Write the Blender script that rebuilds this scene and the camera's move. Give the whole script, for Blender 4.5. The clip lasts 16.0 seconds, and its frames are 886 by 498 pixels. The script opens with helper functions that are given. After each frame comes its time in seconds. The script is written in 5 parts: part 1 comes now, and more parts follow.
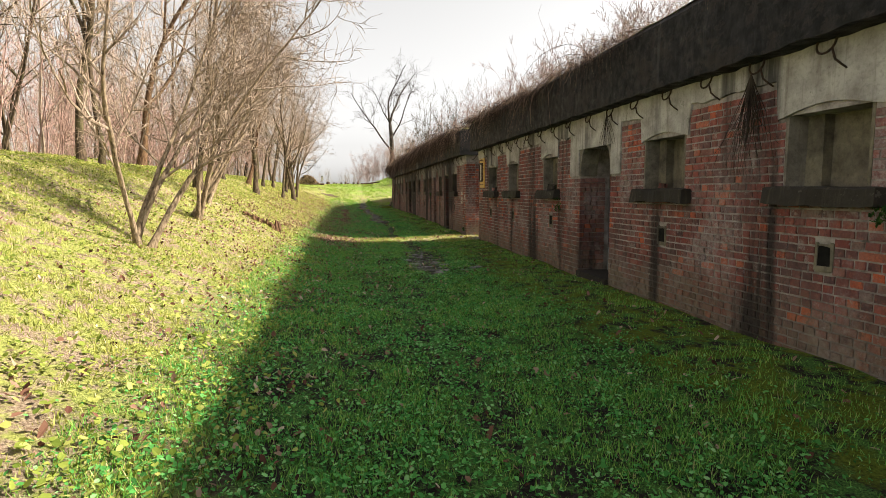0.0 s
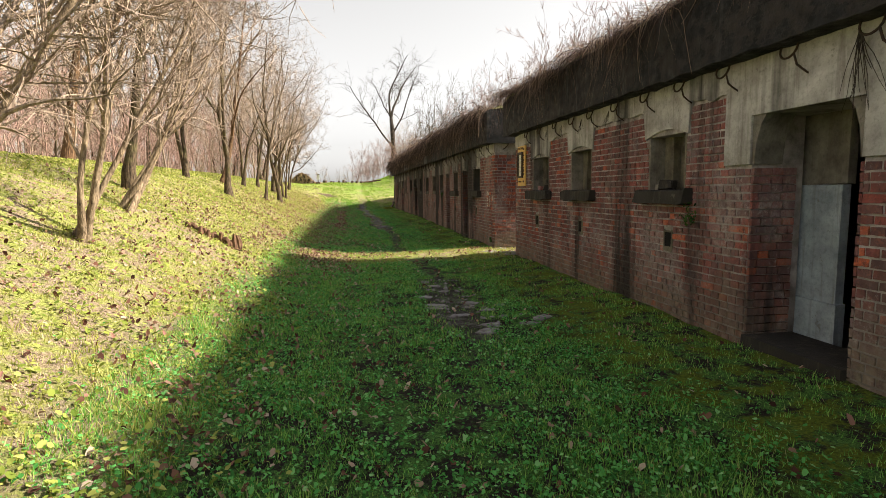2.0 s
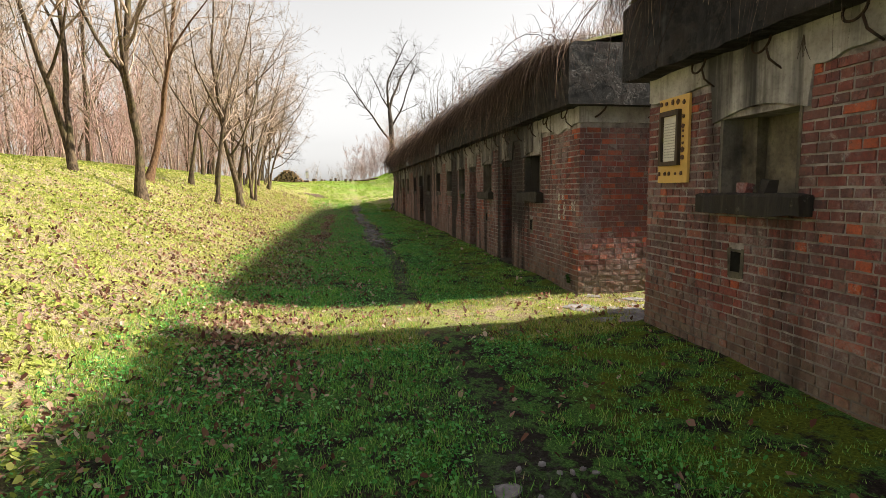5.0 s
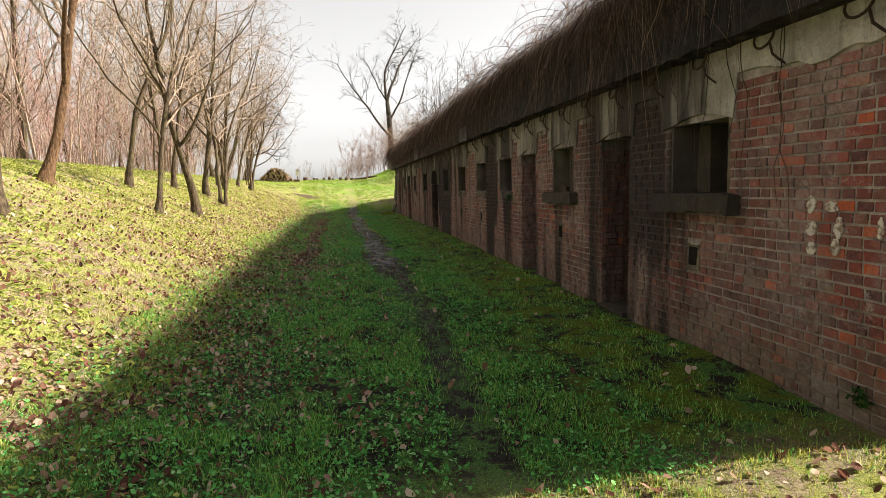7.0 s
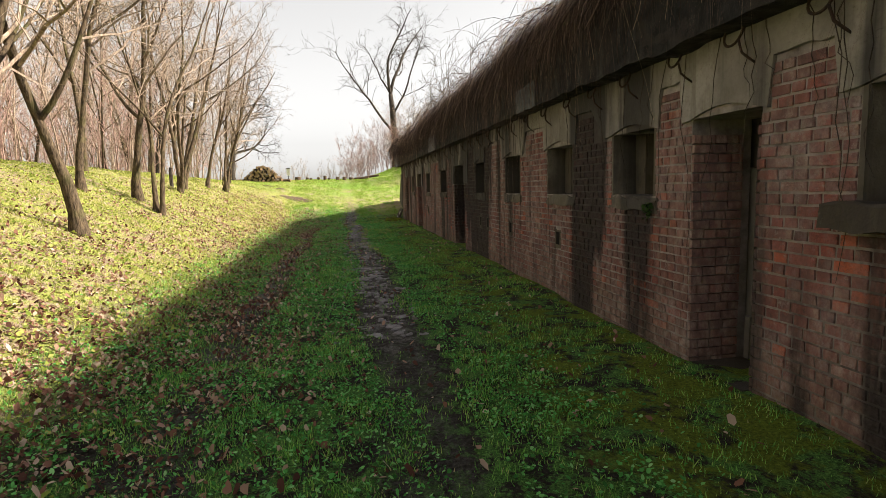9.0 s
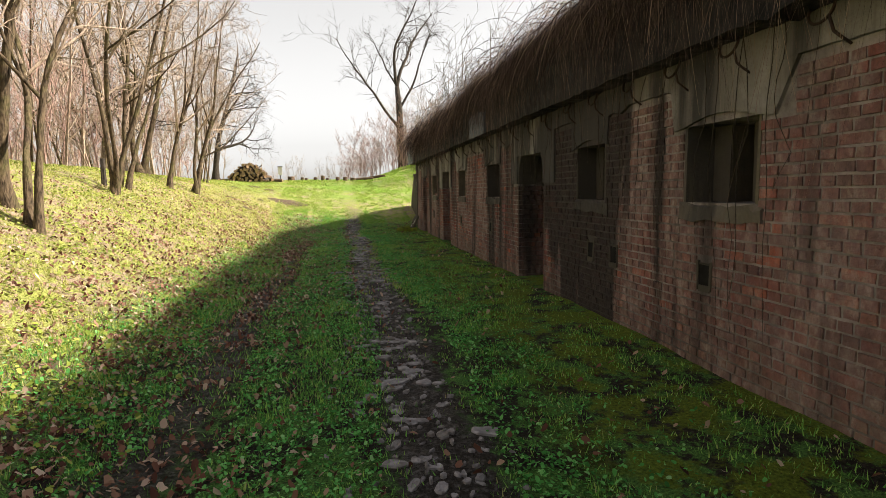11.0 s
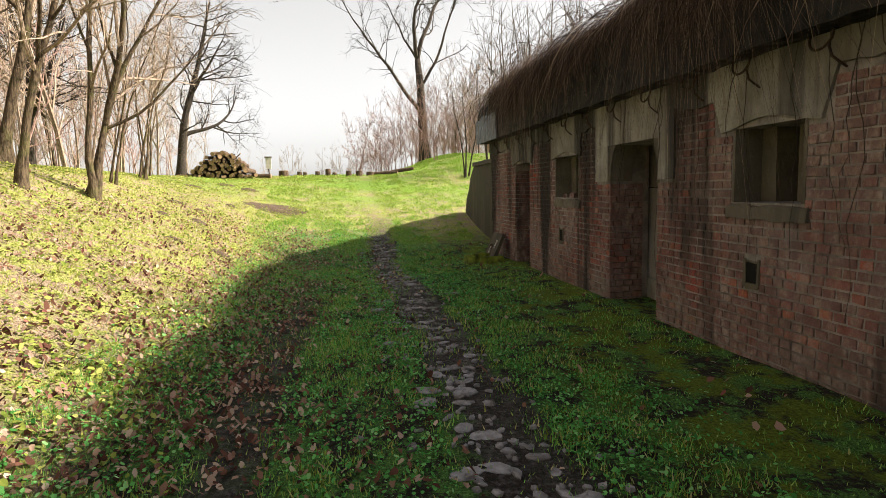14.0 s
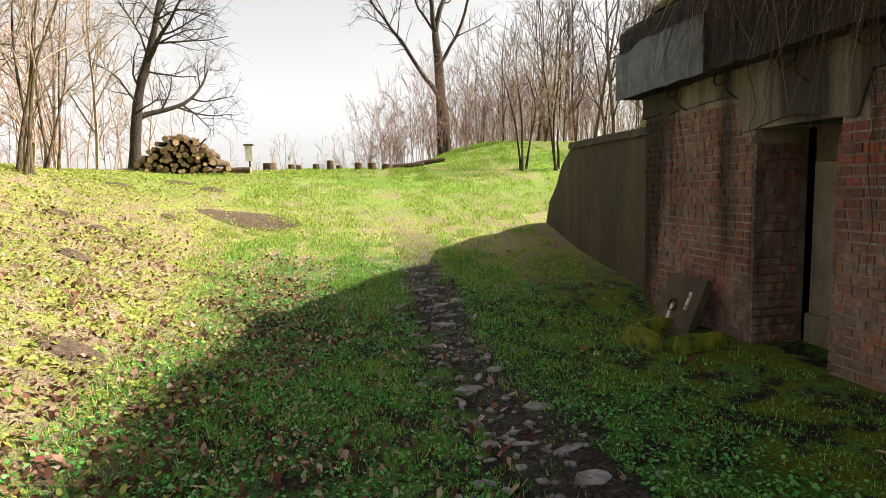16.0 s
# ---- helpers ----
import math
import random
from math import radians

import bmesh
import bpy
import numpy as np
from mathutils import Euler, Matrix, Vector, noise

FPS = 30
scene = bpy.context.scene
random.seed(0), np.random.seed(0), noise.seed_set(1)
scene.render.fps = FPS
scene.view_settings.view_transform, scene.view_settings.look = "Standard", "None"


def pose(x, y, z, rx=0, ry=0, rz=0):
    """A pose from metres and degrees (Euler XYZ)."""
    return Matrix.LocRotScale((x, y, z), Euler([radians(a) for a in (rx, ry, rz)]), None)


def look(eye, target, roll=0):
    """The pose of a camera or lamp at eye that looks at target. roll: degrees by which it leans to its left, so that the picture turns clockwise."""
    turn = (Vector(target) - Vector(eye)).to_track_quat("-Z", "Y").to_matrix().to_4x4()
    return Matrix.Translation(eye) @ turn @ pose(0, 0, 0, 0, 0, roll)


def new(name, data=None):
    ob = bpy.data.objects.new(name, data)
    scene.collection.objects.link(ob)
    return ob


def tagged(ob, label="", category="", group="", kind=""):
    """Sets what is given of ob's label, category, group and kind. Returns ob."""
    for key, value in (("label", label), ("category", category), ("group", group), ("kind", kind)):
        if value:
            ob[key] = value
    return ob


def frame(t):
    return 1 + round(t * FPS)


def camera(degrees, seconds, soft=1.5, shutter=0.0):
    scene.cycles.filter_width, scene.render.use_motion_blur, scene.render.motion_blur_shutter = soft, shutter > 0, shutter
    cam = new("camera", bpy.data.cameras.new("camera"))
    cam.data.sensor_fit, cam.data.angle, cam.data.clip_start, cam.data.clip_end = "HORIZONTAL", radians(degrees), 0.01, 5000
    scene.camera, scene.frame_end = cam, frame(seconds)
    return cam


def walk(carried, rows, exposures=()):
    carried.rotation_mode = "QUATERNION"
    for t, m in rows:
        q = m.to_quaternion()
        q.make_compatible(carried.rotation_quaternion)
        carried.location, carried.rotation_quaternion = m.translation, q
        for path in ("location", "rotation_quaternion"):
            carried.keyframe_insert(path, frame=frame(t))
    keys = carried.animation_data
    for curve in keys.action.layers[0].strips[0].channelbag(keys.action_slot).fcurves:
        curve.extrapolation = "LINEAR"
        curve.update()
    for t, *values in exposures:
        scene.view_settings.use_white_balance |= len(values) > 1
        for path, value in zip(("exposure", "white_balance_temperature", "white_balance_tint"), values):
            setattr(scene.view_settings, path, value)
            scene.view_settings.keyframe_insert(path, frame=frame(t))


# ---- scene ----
cam = camera(78.3, 16.0, 0.75)
PATH = [
    (0, (-0.202, -2.402, 1.841), (0.145, -0.443, 1.634), -0.3),
    (0.5, (-0.209, -1.418, 1.849), (0.137, 0.541, 1.642), -0.5),
    (1, (-0.159, -0.364, 1.867), (0.186, 1.594, 1.656), -0.6),
    (1.5, (-0.096, 0.742, 1.867), (0.248, 2.701, 1.656), -0.6),
    (2, (0.017, 1.842, 1.887), (0.361, 3.8, 1.674), -0.6),
    (2.5, (0.135, 2.927, 1.917), (0.481, 4.885, 1.7), -0.7),
    (3, (0.263, 4.017, 1.915), (0.61, 5.975, 1.7), -0.5),
    (3.5, (0.425, 5.108, 1.922), (0.772, 7.066, 1.708), -0.4),
    (3.7, (0.5, 5.555, 1.929), (0.845, 7.513, 1.71), -0.3),
    (6, (0.427, 10.018, 1.932), (0.786, 11.974, 1.716), -1.1),
    (6.5, (0.401, 11.275, 1.971), (0.765, 13.229, 1.749), -1.2),
    (7, (0.536, 12.719, 1.979), (0.898, 14.673, 1.754), -1.4),
    (7.5, (0.714, 14.181, 1.964), (1.076, 16.135, 1.74), -1.4),
    (8, (0.813, 15.515, 1.933), (1.175, 17.47, 1.715), -1.3),
    (8.5, (0.882, 16.78, 1.931), (1.239, 18.736, 1.718), -1.3),
    (9, (0.893, 17.987, 2.003), (1.246, 19.943, 1.78), -1.5),
    (9.2, (0.896, 18.45, 2.024), (1.247, 20.406, 1.795), -1.6),
    (11.5, (0.821, 24.482, 2.003), (1.178, 26.439, 1.795), -0.9),
    (12, (0.752, 25.976, 2.001), (1.107, 27.933, 1.793), -1.1),
    (12.5, (0.594, 27.527, 2.033), (0.946, 29.485, 1.821), -1.1),
    (13, (0.456, 29.056, 2.057), (0.807, 31.013, 1.839), -1.3),
    (13.5, (0.416, 30.611, 2.049), (0.767, 32.567, 1.831), -1.4),
    (14, (0.391, 32.142, 2.056), (0.74, 34.099, 1.838), -1.5),
    (14.5, (0.286, 33.653, 2.071), (0.632, 35.61, 1.852), -1.6),
    (15, (0.146, 35.126, 2.059), (0.495, 37.083, 1.839), -1.6),
    (15.5, (0.133, 36.711, 2.086), (0.479, 38.668, 1.862), -1.9),
    (16, (0.172, 38.199, 2.085), (0.517, 40.156, 1.861), -1.9),
]
walk(cam, [(t, look(eye, target, roll)) for t, eye, target, roll in PATH], [(0, 1.5, 6650, 10), (16, 1.5, 6650, 10)])

# ---- world and sun ----
world = bpy.data.worlds.new("sky")
scene.world = world
world.use_nodes = True
wn, wl = world.node_tree.nodes, world.node_tree.links
sky = wn.new("ShaderNodeTexSky")
sky.sky_type, sky.sun_disc = "NISHITA", False
SUN_EL, SUN_AZ = radians(36), radians(94)
sky.sun_elevation, sky.sun_rotation = SUN_EL, SUN_AZ
sky.air_density, sky.dust_density, sky.ozone_density = 1.0, 1.6, 1.0
pale = wn.new("ShaderNodeHueSaturation")
pale.inputs["Saturation"].default_value = 0.04
wl.new(sky.outputs[0], pale.inputs["Color"])
bg = wn["Background"]
wl.new(pale.outputs[0], bg.inputs["Color"])
bg.inputs["Strength"].default_value = 0.079
sun = new("sun", bpy.data.lights.new("sun", "SUN"))
sun.data.energy, sun.data.angle, sun.data.color = 5.0, radians(0.6), (1.0, 0.9, 0.73)
TO_SUN = Vector((math.sin(SUN_AZ) * math.cos(SUN_EL), math.cos(SUN_AZ) * math.cos(SUN_EL), math.sin(SUN_EL)))
sun.matrix_world = look((30, 0, 40), Vector((30, 0, 40)) - TO_SUN)


# ---- materials ----
class Nodes:
    """A small wrapper to build node materials."""

    def __init__(self, name, rough=0.85, spec=0.3):
        self.m = bpy.data.materials.new(name)
        self.m.use_nodes = True
        self.t = self.m.node_tree
        self.b = self.t.nodes["Principled BSDF"]
        self.b.inputs["Roughness"].default_value = rough
        self.b.inputs["Specular IOR Level"].default_value = spec
        geo = self.t.nodes.new("ShaderNodeNewGeometry")
        self.pos, self.island, self.normal = geo.outputs["Position"], geo.outputs["Random Per Island"], geo.outputs["Normal"]

    def put(self, sock, v):
        if isinstance(v, (int, float)):
            sock.default_value = v
        elif isinstance(v, tuple):
            sock.default_value = (*v, 1) if len(sock.default_value) == 4 and len(v) == 3 else v
        else:
            self.t.links.new(v, sock)

    def noise(self, scale=1.0, detail=4, stretch=(1, 1, 1), rough=0.55, shift=(0, 0, 0)):
        mp = self.t.nodes.new("ShaderNodeMapping")
        mp.inputs["Scale"].default_value = stretch
        mp.inputs["Location"].default_value = shift
        self.t.links.new(self.pos, mp.inputs["Vector"])
        n = self.t.nodes.new("ShaderNodeTexNoise")
        n.inputs["Scale"].default_value, n.inputs["Detail"].default_value, n.inputs["Roughness"].default_value = scale, detail, rough
        self.t.links.new(mp.outputs[0], n.inputs["Vector"])
        return n.outputs["Fac"]

    def ramp(self, v, *stops):
        r = self.t.nodes.new("ShaderNodeValToRGB")
        e = r.color_ramp.elements
        while len(e) < len(stops):
            e.new(0.5)
        for el, (p, c) in zip(e, stops):
            el.position = p
            el.color = (c, c, c, 1) if isinstance(c, (int, float)) else (*c, 1)
        self.put(r.inputs["Fac"], v)
        return r.outputs["Color"]

    def mix(self, f, a, b, mode="MIX"):
        n = self.t.nodes.new("ShaderNodeMix")
        n.data_type, n.blend_type = "RGBA", mode
        self.put(n.inputs[0], f), self.put(n.inputs[6], a), self.put(n.inputs[7], b)
        return n.outputs[2]

    def math(self, op, a, b=0.0, clamp=False):
        n = self.t.nodes.new("ShaderNodeMath")
        n.operation, n.use_clamp = op, clamp
        self.put(n.inputs[0], a), self.put(n.inputs[1], b)
        return n.outputs[0]

    def axis(self, k):
        n = self.t.nodes.new("ShaderNodeSeparateXYZ")
        self.t.links.new(self.pos, n.inputs[0])
        return n.outputs[k]

    def random(self):
        return self.t.nodes.new("ShaderNodeObjectInfo").outputs["Random"]

    def done(self, colour, rough=None, bump=None, dist=0.01, strength=0.6):
        self.put(self.b.inputs["Base Color"], colour)
        if rough is not None:
            self.put(self.b.inputs["Roughness"], rough)
        if bump is not None:
            n = self.t.nodes.new("ShaderNodeBump")
            n.inputs["Distance"].default_value, n.inputs["Strength"].default_value = dist, strength
            self.put(n.inputs["Height"], bump)
            self.t.links.new(n.outputs[0], self.b.inputs["Normal"])
        return self.m


def streaks(n, low, high):
    """Run-off streaks that hang down a wall: 1 where the wall is stained."""
    a = n.noise(1.0, 3, (1.1, 1.1, 0.12), 0.5, (3.1, 0, 0))
    b = n.noise(1.0, 4, (5, 5, 0.35), 0.6)
    s = n.math("ADD", n.math("MULTIPLY", a, 0.7), n.math("MULTIPLY", b, 0.3))
    along = n.math("MULTIPLY", n.axis(1), 0.02)
    s = n.math("ADD", s, n.ramp(along, (0.28, 0.0), (0.34, 0.03), (0.6, 0.045)))
    # where the roof drains down the wall
    spill = n.ramp(along, (0.336, 0.0), (0.346, 0.1), (0.364, 0.16), (0.37, 0.0), (0.448, 0.0), (0.458, 0.13), (0.466, 0.05), (0.472, 0.17), (0.487, 0.13), (0.492, 0.0), (0.576, 0.0), (0.586, 0.24), (0.608, 0.24), (0.614, 0.02), (0.728, 0.0), (0.735, 0.15), (0.742, 0.15), (0.748, 0.0), (0.81, 0.0), (0.83, 0.08), (0.86, 0.05))
    s = n.math("ADD", s, n.math("MULTIPLY", spill, n.ramp(n.math("ADD", n.math("MULTIPLY", n.axis(2), 0.3), n.math("MULTIPLY", n.noise(3.5, 5, (1, 1, 0.4)), 0.3)), (0.42, 0.35), (0.66, 1.0))))
    # the corner by the gap is cleaner
    s = n.math("SUBTRACT", s, n.ramp(along, (0.295, 0.0), (0.302, 0.12), (0.322, 0.1), (0.335, 0.0)))
    return n.ramp(s, (low, 0.0), (high, 1.0))


def age(n):
    """How weathered the wall is along its length: the far block is the dirtier."""
    return n.ramp(n.math("MULTIPLY", n.axis(1), 0.02), (0.2, 0.3), (0.3, 0.2), (0.325, 0.25), (0.36, 0.75), (0.6, 0.92))


def damp_foot(n):
    """1 at the foot of the wall, where rising damp and dirt grey the bricks."""
    return n.ramp(n.math("ADD", n.math("MULTIPLY", n.axis(2), 0.5), n.math("MULTIPLY", n.noise(1.7, 5, (1, 1, 1), 0.65), 0.5)), (0.46, 1.0), (0.76, 0.0))


def brick_material(name, single, fresh=False):
    n = Nodes(name, 0.92, 0.18)
    v = n.random() if single else n.island
    if fresh:  # more of the hard orange bricks
        v = n.math("POWER", v, 0.45)
    c = n.ramp(v, (0.0, (0.09, 0.045, 0.052)), (0.18, (0.15, 0.058, 0.06)), (0.4, (0.24, 0.062, 0.055)), (0.6, (0.34, 0.074, 0.058)), (0.74, (0.14, 0.075, 0.08)), (0.86, (0.26, 0.09, 0.075)), (0.915, (0.22, 0.17, 0.16)), (0.935, (0.62, 0.13, 0.045)), (1.0, (0.5, 0.11, 0.05)))
    # each face is scabbed and uneven in colour
    c = n.mix(n.ramp(n.noise(55, 5, (1, 1, 1), 0.7), (0.4, 0.0), (0.7, 0.65)), c, (0.075, 0.045, 0.045))
    c = n.mix(n.ramp(n.noise(22, 4, (1, 1, 1), 0.6, (4, 2, 0)), (0.52, 0.0), (0.68, 0.5)), c, (0.36, 0.13, 0.09))
    # soot in broad clouds, then lilac-white salts and lime
    c = n.mix(n.ramp(n.noise(1.6, 6, (1, 1, 1), 0.7, (1, 8, 0)), (0.46, 0.0), (0.66, 0.7)), c, (0.075, 0.05, 0.05))
    salt = n.math("MULTIPLY", n.ramp(n.noise(1.3, 5, (1, 1, 0.8), 0.65, (7, 3, 1)), (0.48, 0.0), (0.62, 1.0)), n.ramp(n.noise(28, 5, (1, 1, 1), 0.75), (0.4, 0.15), (0.62, 0.8)))
    c = n.mix(salt, c, (0.36, 0.32, 0.33))
    c = n.mix(n.ramp(n.noise(7, 8, (1, 1, 1), 0.8), (0.57, 0.0), (0.66, 0.7)), c, (0.44, 0.41, 0.415))
    c = n.mix(n.ramp(n.noise(9, 7, (1, 1, 0.7), 0.8, (3, 9, 4)), (0.56, 0.0), (0.64, 0.75)), c, (0.03, 0.022, 0.024))
    foot = n.math("MULTIPLY", damp_foot(n), n.ramp(n.noise(13, 5, (1, 1, 1), 0.7), (0.3, 0.45), (0.6, 0.95)))
    c = n.mix(foot, c, n.ramp(n.noise(7, 7, (1, 1, 0.8), 0.75), (0.34, (0.06, 0.05, 0.038)), (0.5, (0.17, 0.145, 0.11)), (0.66, (0.24, 0.215, 0.165)), (0.78, (0.24, 0.22, 0.1))))
    grime = n.math("MULTIPLY", age(n), n.ramp(n.noise(1.2, 6, (1, 1, 0.5), 0.65), (0.34, 0.1), (0.6, 1.0)))
    c = n.mix(grime, c, n.ramp(n.noise(11, 5, (1, 1, 0.6), 0.7), (0.3, (0.075, 0.054, 0.056)), (0.5, (0.2, 0.128, 0.12)), (0.68, (0.36, 0.3, 0.285))))
    c = n.mix(n.math("MULTIPLY", streaks(n, 0.55, 0.63), 0.92), c, n.ramp(n.noise(30, 4), (0.35, (0.013, 0.012, 0.013)), (0.7, (0.045, 0.04, 0.04))))
    relief = n.math("ADD", n.noise(90, 4), n.math("MULTIPLY", n.noise(24, 4), 1.3))
    return n.done(c, None, relief, 0.007, 0.9)


def mortar_material():
    n = Nodes("mortar", 0.95, 0.1)
    c = n.ramp(n.noise(5, 6, (1, 1, 1), 0.7), (0.32, (0.11, 0.1, 0.095)), (0.5, (0.3, 0.275, 0.27)), (0.7, (0.5, 0.47, 0.465)))
    c = n.mix(n.math("MULTIPLY", damp_foot(n), 0.7), c, (0.12, 0.1, 0.08))
    c = n.mix(n.math("MULTIPLY", age(n), 0.55), c, n.ramp(n.noise(2, 5), (0.42, (0.07, 0.06, 0.06)), (0.62, (0.28, 0.25, 0.245))))
    c = n.mix(n.math("MULTIPLY", streaks(n, 0.55, 0.63), 0.85), c, (0.035, 0.032, 0.032))
    return n.done(c, None, n.noise(120, 3), 0.006)


def concrete_material(name, light, dark, stain=0.9, lo=0.525, hi=0.6):
    n = Nodes(name, 0.85, 0.25)
    c = n.ramp(n.noise(3.5, 6, (1, 1, 1), 0.65), (0.3, dark), (0.62, light))
    c = n.mix(n.ramp(n.noise(25, 5, (1, 1, 1), 0.7), (0.5, 0.0), (0.75, 0.5)), c, tuple(0.35 * v for v in dark))
    c = n.mix(n.math("MULTIPLY", age(n), n.ramp(n.noise(1.5, 5, (1, 1, 0.6)), (0.35, 0.5), (0.6, 1.0))), c, n.mix(0.65, tuple(0.35 * v for v in light), (0.1, 0.085, 0.065)))
    # thin rain marks and flaked spots
    c = n.mix(n.ramp(n.noise(1, 4, (14, 14, 0.8), 0.6), (0.55, 0.0), (0.68, 0.45)), c, (0.1, 0.085, 0.065))
    c = n.mix(n.ramp(n.noise(7, 6, (1, 1, 1), 0.75, (2, 5, 1)), (0.62, 0.0), (0.66, 0.6)), c, (0.13, 0.12, 0.105))
    c = n.mix(n.math("MULTIPLY", streaks(n, lo, hi), stain), c, (0.028, 0.027, 0.029))
    return n.done(c, None, n.math("ADD", n.noise(40, 5), n.noise(9, 5)), 0.008, 0.7)


def bitumen_material():
    n = Nodes("bitumen", 0.7, 0.25)
    c = n.ramp(n.noise(5, 6, (1, 1, 0.5), 0.7), (0.35, (0.004, 0.0042, 0.006)), (0.65, (0.018, 0.018, 0.021)))
    torn = n.ramp(n.noise(2.2, 7, (1, 1, 1.4), 0.75), (0.5, 0.0), (0.54, 0.95))
    c = n.mix(torn, c, n.ramp(n.noise(18, 6, (1, 1, 1), 0.75), (0.32, (0.008, 0.007, 0.008)), (0.6, (0.034, 0.029, 0.029)), (0.75, (0.075, 0.064, 0.062))))
    c = n.mix(n.ramp(n.noise(1, 4, (7, 7, 0.5)), (0.6, 0.0), (0.72, 0.4)), c, (0.07, 0.07, 0.078))
    relief = n.math("ADD", n.math("MULTIPLY", torn, 0.8), n.math("MULTIPLY", n.noise(20, 6, (1, 1, 1), 0.75), 1.5))
    return n.done(c, n.ramp(n.noise(9, 3), (0.3, 0.55), (0.7, 0.95)), relief, 0.01, 0.5)


def bark_material(name, a, b, moss=0.0):
    n = Nodes(name, 0.95, 0.1)
    c = n.ramp(n.noise(26, 5, (1, 1, 0.3), 0.7), (0.36, a), (0.62, b))
    if moss:
        c = n.mix(n.ramp(n.noise(3, 4), (0.5, 0.0), (0.65, moss)), c, (0.12, 0.13, 0.04))
    return n.done(c, None, n.noise(34, 5, (1, 1, 0.25)), 0.03, 1.0)


def leaf_material(name, *stops, rough=0.7):
    n = Nodes(name, rough, 0.12)
    c = n.ramp(n.island, *stops)
    n.done(c)
    thin = n.t.nodes.new("ShaderNodeBsdfTranslucent")
    both = n.t.nodes.new("ShaderNodeMixShader")
    both.inputs[0].default_value = 0.4
    n.put(thin.inputs["Color"], c)
    n.t.links.new(n.b.outputs[0], both.inputs[1])
    n.t.links.new(thin.outputs[0], both.inputs[2])
    n.t.links.new(both.outputs[0], n.t.nodes["Material Output"].inputs["Surface"])
    return n.m


def ground_material():
    n = Nodes("turf", 0.95, 0.15)
    # splits drier, sunlit ground colour from damp, shaded colour near the shadow edge
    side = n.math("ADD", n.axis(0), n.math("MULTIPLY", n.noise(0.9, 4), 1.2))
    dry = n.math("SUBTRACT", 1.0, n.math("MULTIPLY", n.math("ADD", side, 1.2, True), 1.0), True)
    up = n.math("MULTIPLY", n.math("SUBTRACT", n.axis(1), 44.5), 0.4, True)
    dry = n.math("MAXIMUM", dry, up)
    # paints the sunlit strip between the blocks in the bank's paler colours
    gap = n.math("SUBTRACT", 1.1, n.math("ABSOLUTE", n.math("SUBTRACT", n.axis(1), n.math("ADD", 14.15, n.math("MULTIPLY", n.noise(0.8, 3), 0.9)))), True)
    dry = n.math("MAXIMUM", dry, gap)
    # damp soil and moss by the wall, with shade in the darker tones
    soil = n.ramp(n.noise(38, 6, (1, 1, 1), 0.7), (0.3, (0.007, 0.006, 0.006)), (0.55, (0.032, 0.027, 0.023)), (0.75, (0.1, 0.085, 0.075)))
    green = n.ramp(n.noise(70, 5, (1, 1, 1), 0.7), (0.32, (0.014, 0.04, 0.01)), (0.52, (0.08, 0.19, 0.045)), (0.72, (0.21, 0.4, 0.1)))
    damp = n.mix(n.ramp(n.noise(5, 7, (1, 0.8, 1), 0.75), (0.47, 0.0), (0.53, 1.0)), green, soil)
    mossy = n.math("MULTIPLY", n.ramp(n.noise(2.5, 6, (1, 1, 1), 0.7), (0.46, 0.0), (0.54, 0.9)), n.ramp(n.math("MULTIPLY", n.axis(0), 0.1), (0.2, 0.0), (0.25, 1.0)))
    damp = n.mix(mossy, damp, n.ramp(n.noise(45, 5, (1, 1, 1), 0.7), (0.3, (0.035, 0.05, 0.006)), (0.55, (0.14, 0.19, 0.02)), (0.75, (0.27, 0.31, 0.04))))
    # dry litter and thin grass on the bank, paled to paint in its sunlight
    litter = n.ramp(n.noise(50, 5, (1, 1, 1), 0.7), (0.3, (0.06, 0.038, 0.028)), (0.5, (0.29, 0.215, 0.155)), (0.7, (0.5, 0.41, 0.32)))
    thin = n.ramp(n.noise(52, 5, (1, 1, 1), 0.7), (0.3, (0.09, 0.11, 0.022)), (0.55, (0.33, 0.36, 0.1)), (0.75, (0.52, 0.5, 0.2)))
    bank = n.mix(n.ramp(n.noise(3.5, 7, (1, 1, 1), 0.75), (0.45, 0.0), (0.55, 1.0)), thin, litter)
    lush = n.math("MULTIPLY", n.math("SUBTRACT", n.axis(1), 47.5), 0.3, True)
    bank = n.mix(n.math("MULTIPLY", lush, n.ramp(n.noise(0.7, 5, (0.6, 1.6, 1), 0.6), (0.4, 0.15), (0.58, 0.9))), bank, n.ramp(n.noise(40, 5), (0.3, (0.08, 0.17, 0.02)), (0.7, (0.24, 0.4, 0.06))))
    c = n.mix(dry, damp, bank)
    # the muddy track and the wet rut beside it
    lane = n.math("ABSOLUTE", n.math("SUBTRACT", n.axis(0), n.math("ADD", 0.97, n.math("MULTIPLY", n.noise(0.6, 3), 0.7))))
    lane = n.math("ADD", lane, n.math("MULTIPLY", n.noise(4, 6, (1, 1, 1), 0.7), 0.6))
    lane = n.ramp(lane, (0.54, 1.0), (0.68, 0.0))
    lane = n.math("MULTIPLY", lane, n.ramp(n.math("MULTIPLY", n.axis(1), 0.01), (0.06, 0.0), (0.08, 0.95), (0.11, 0.4), (0.13, 0.1), (0.155, 0.1), (0.17, 0.45), (0.21, 0.6), (0.24, 1.0), (0.46, 1.0), (0.485, 0.0)))
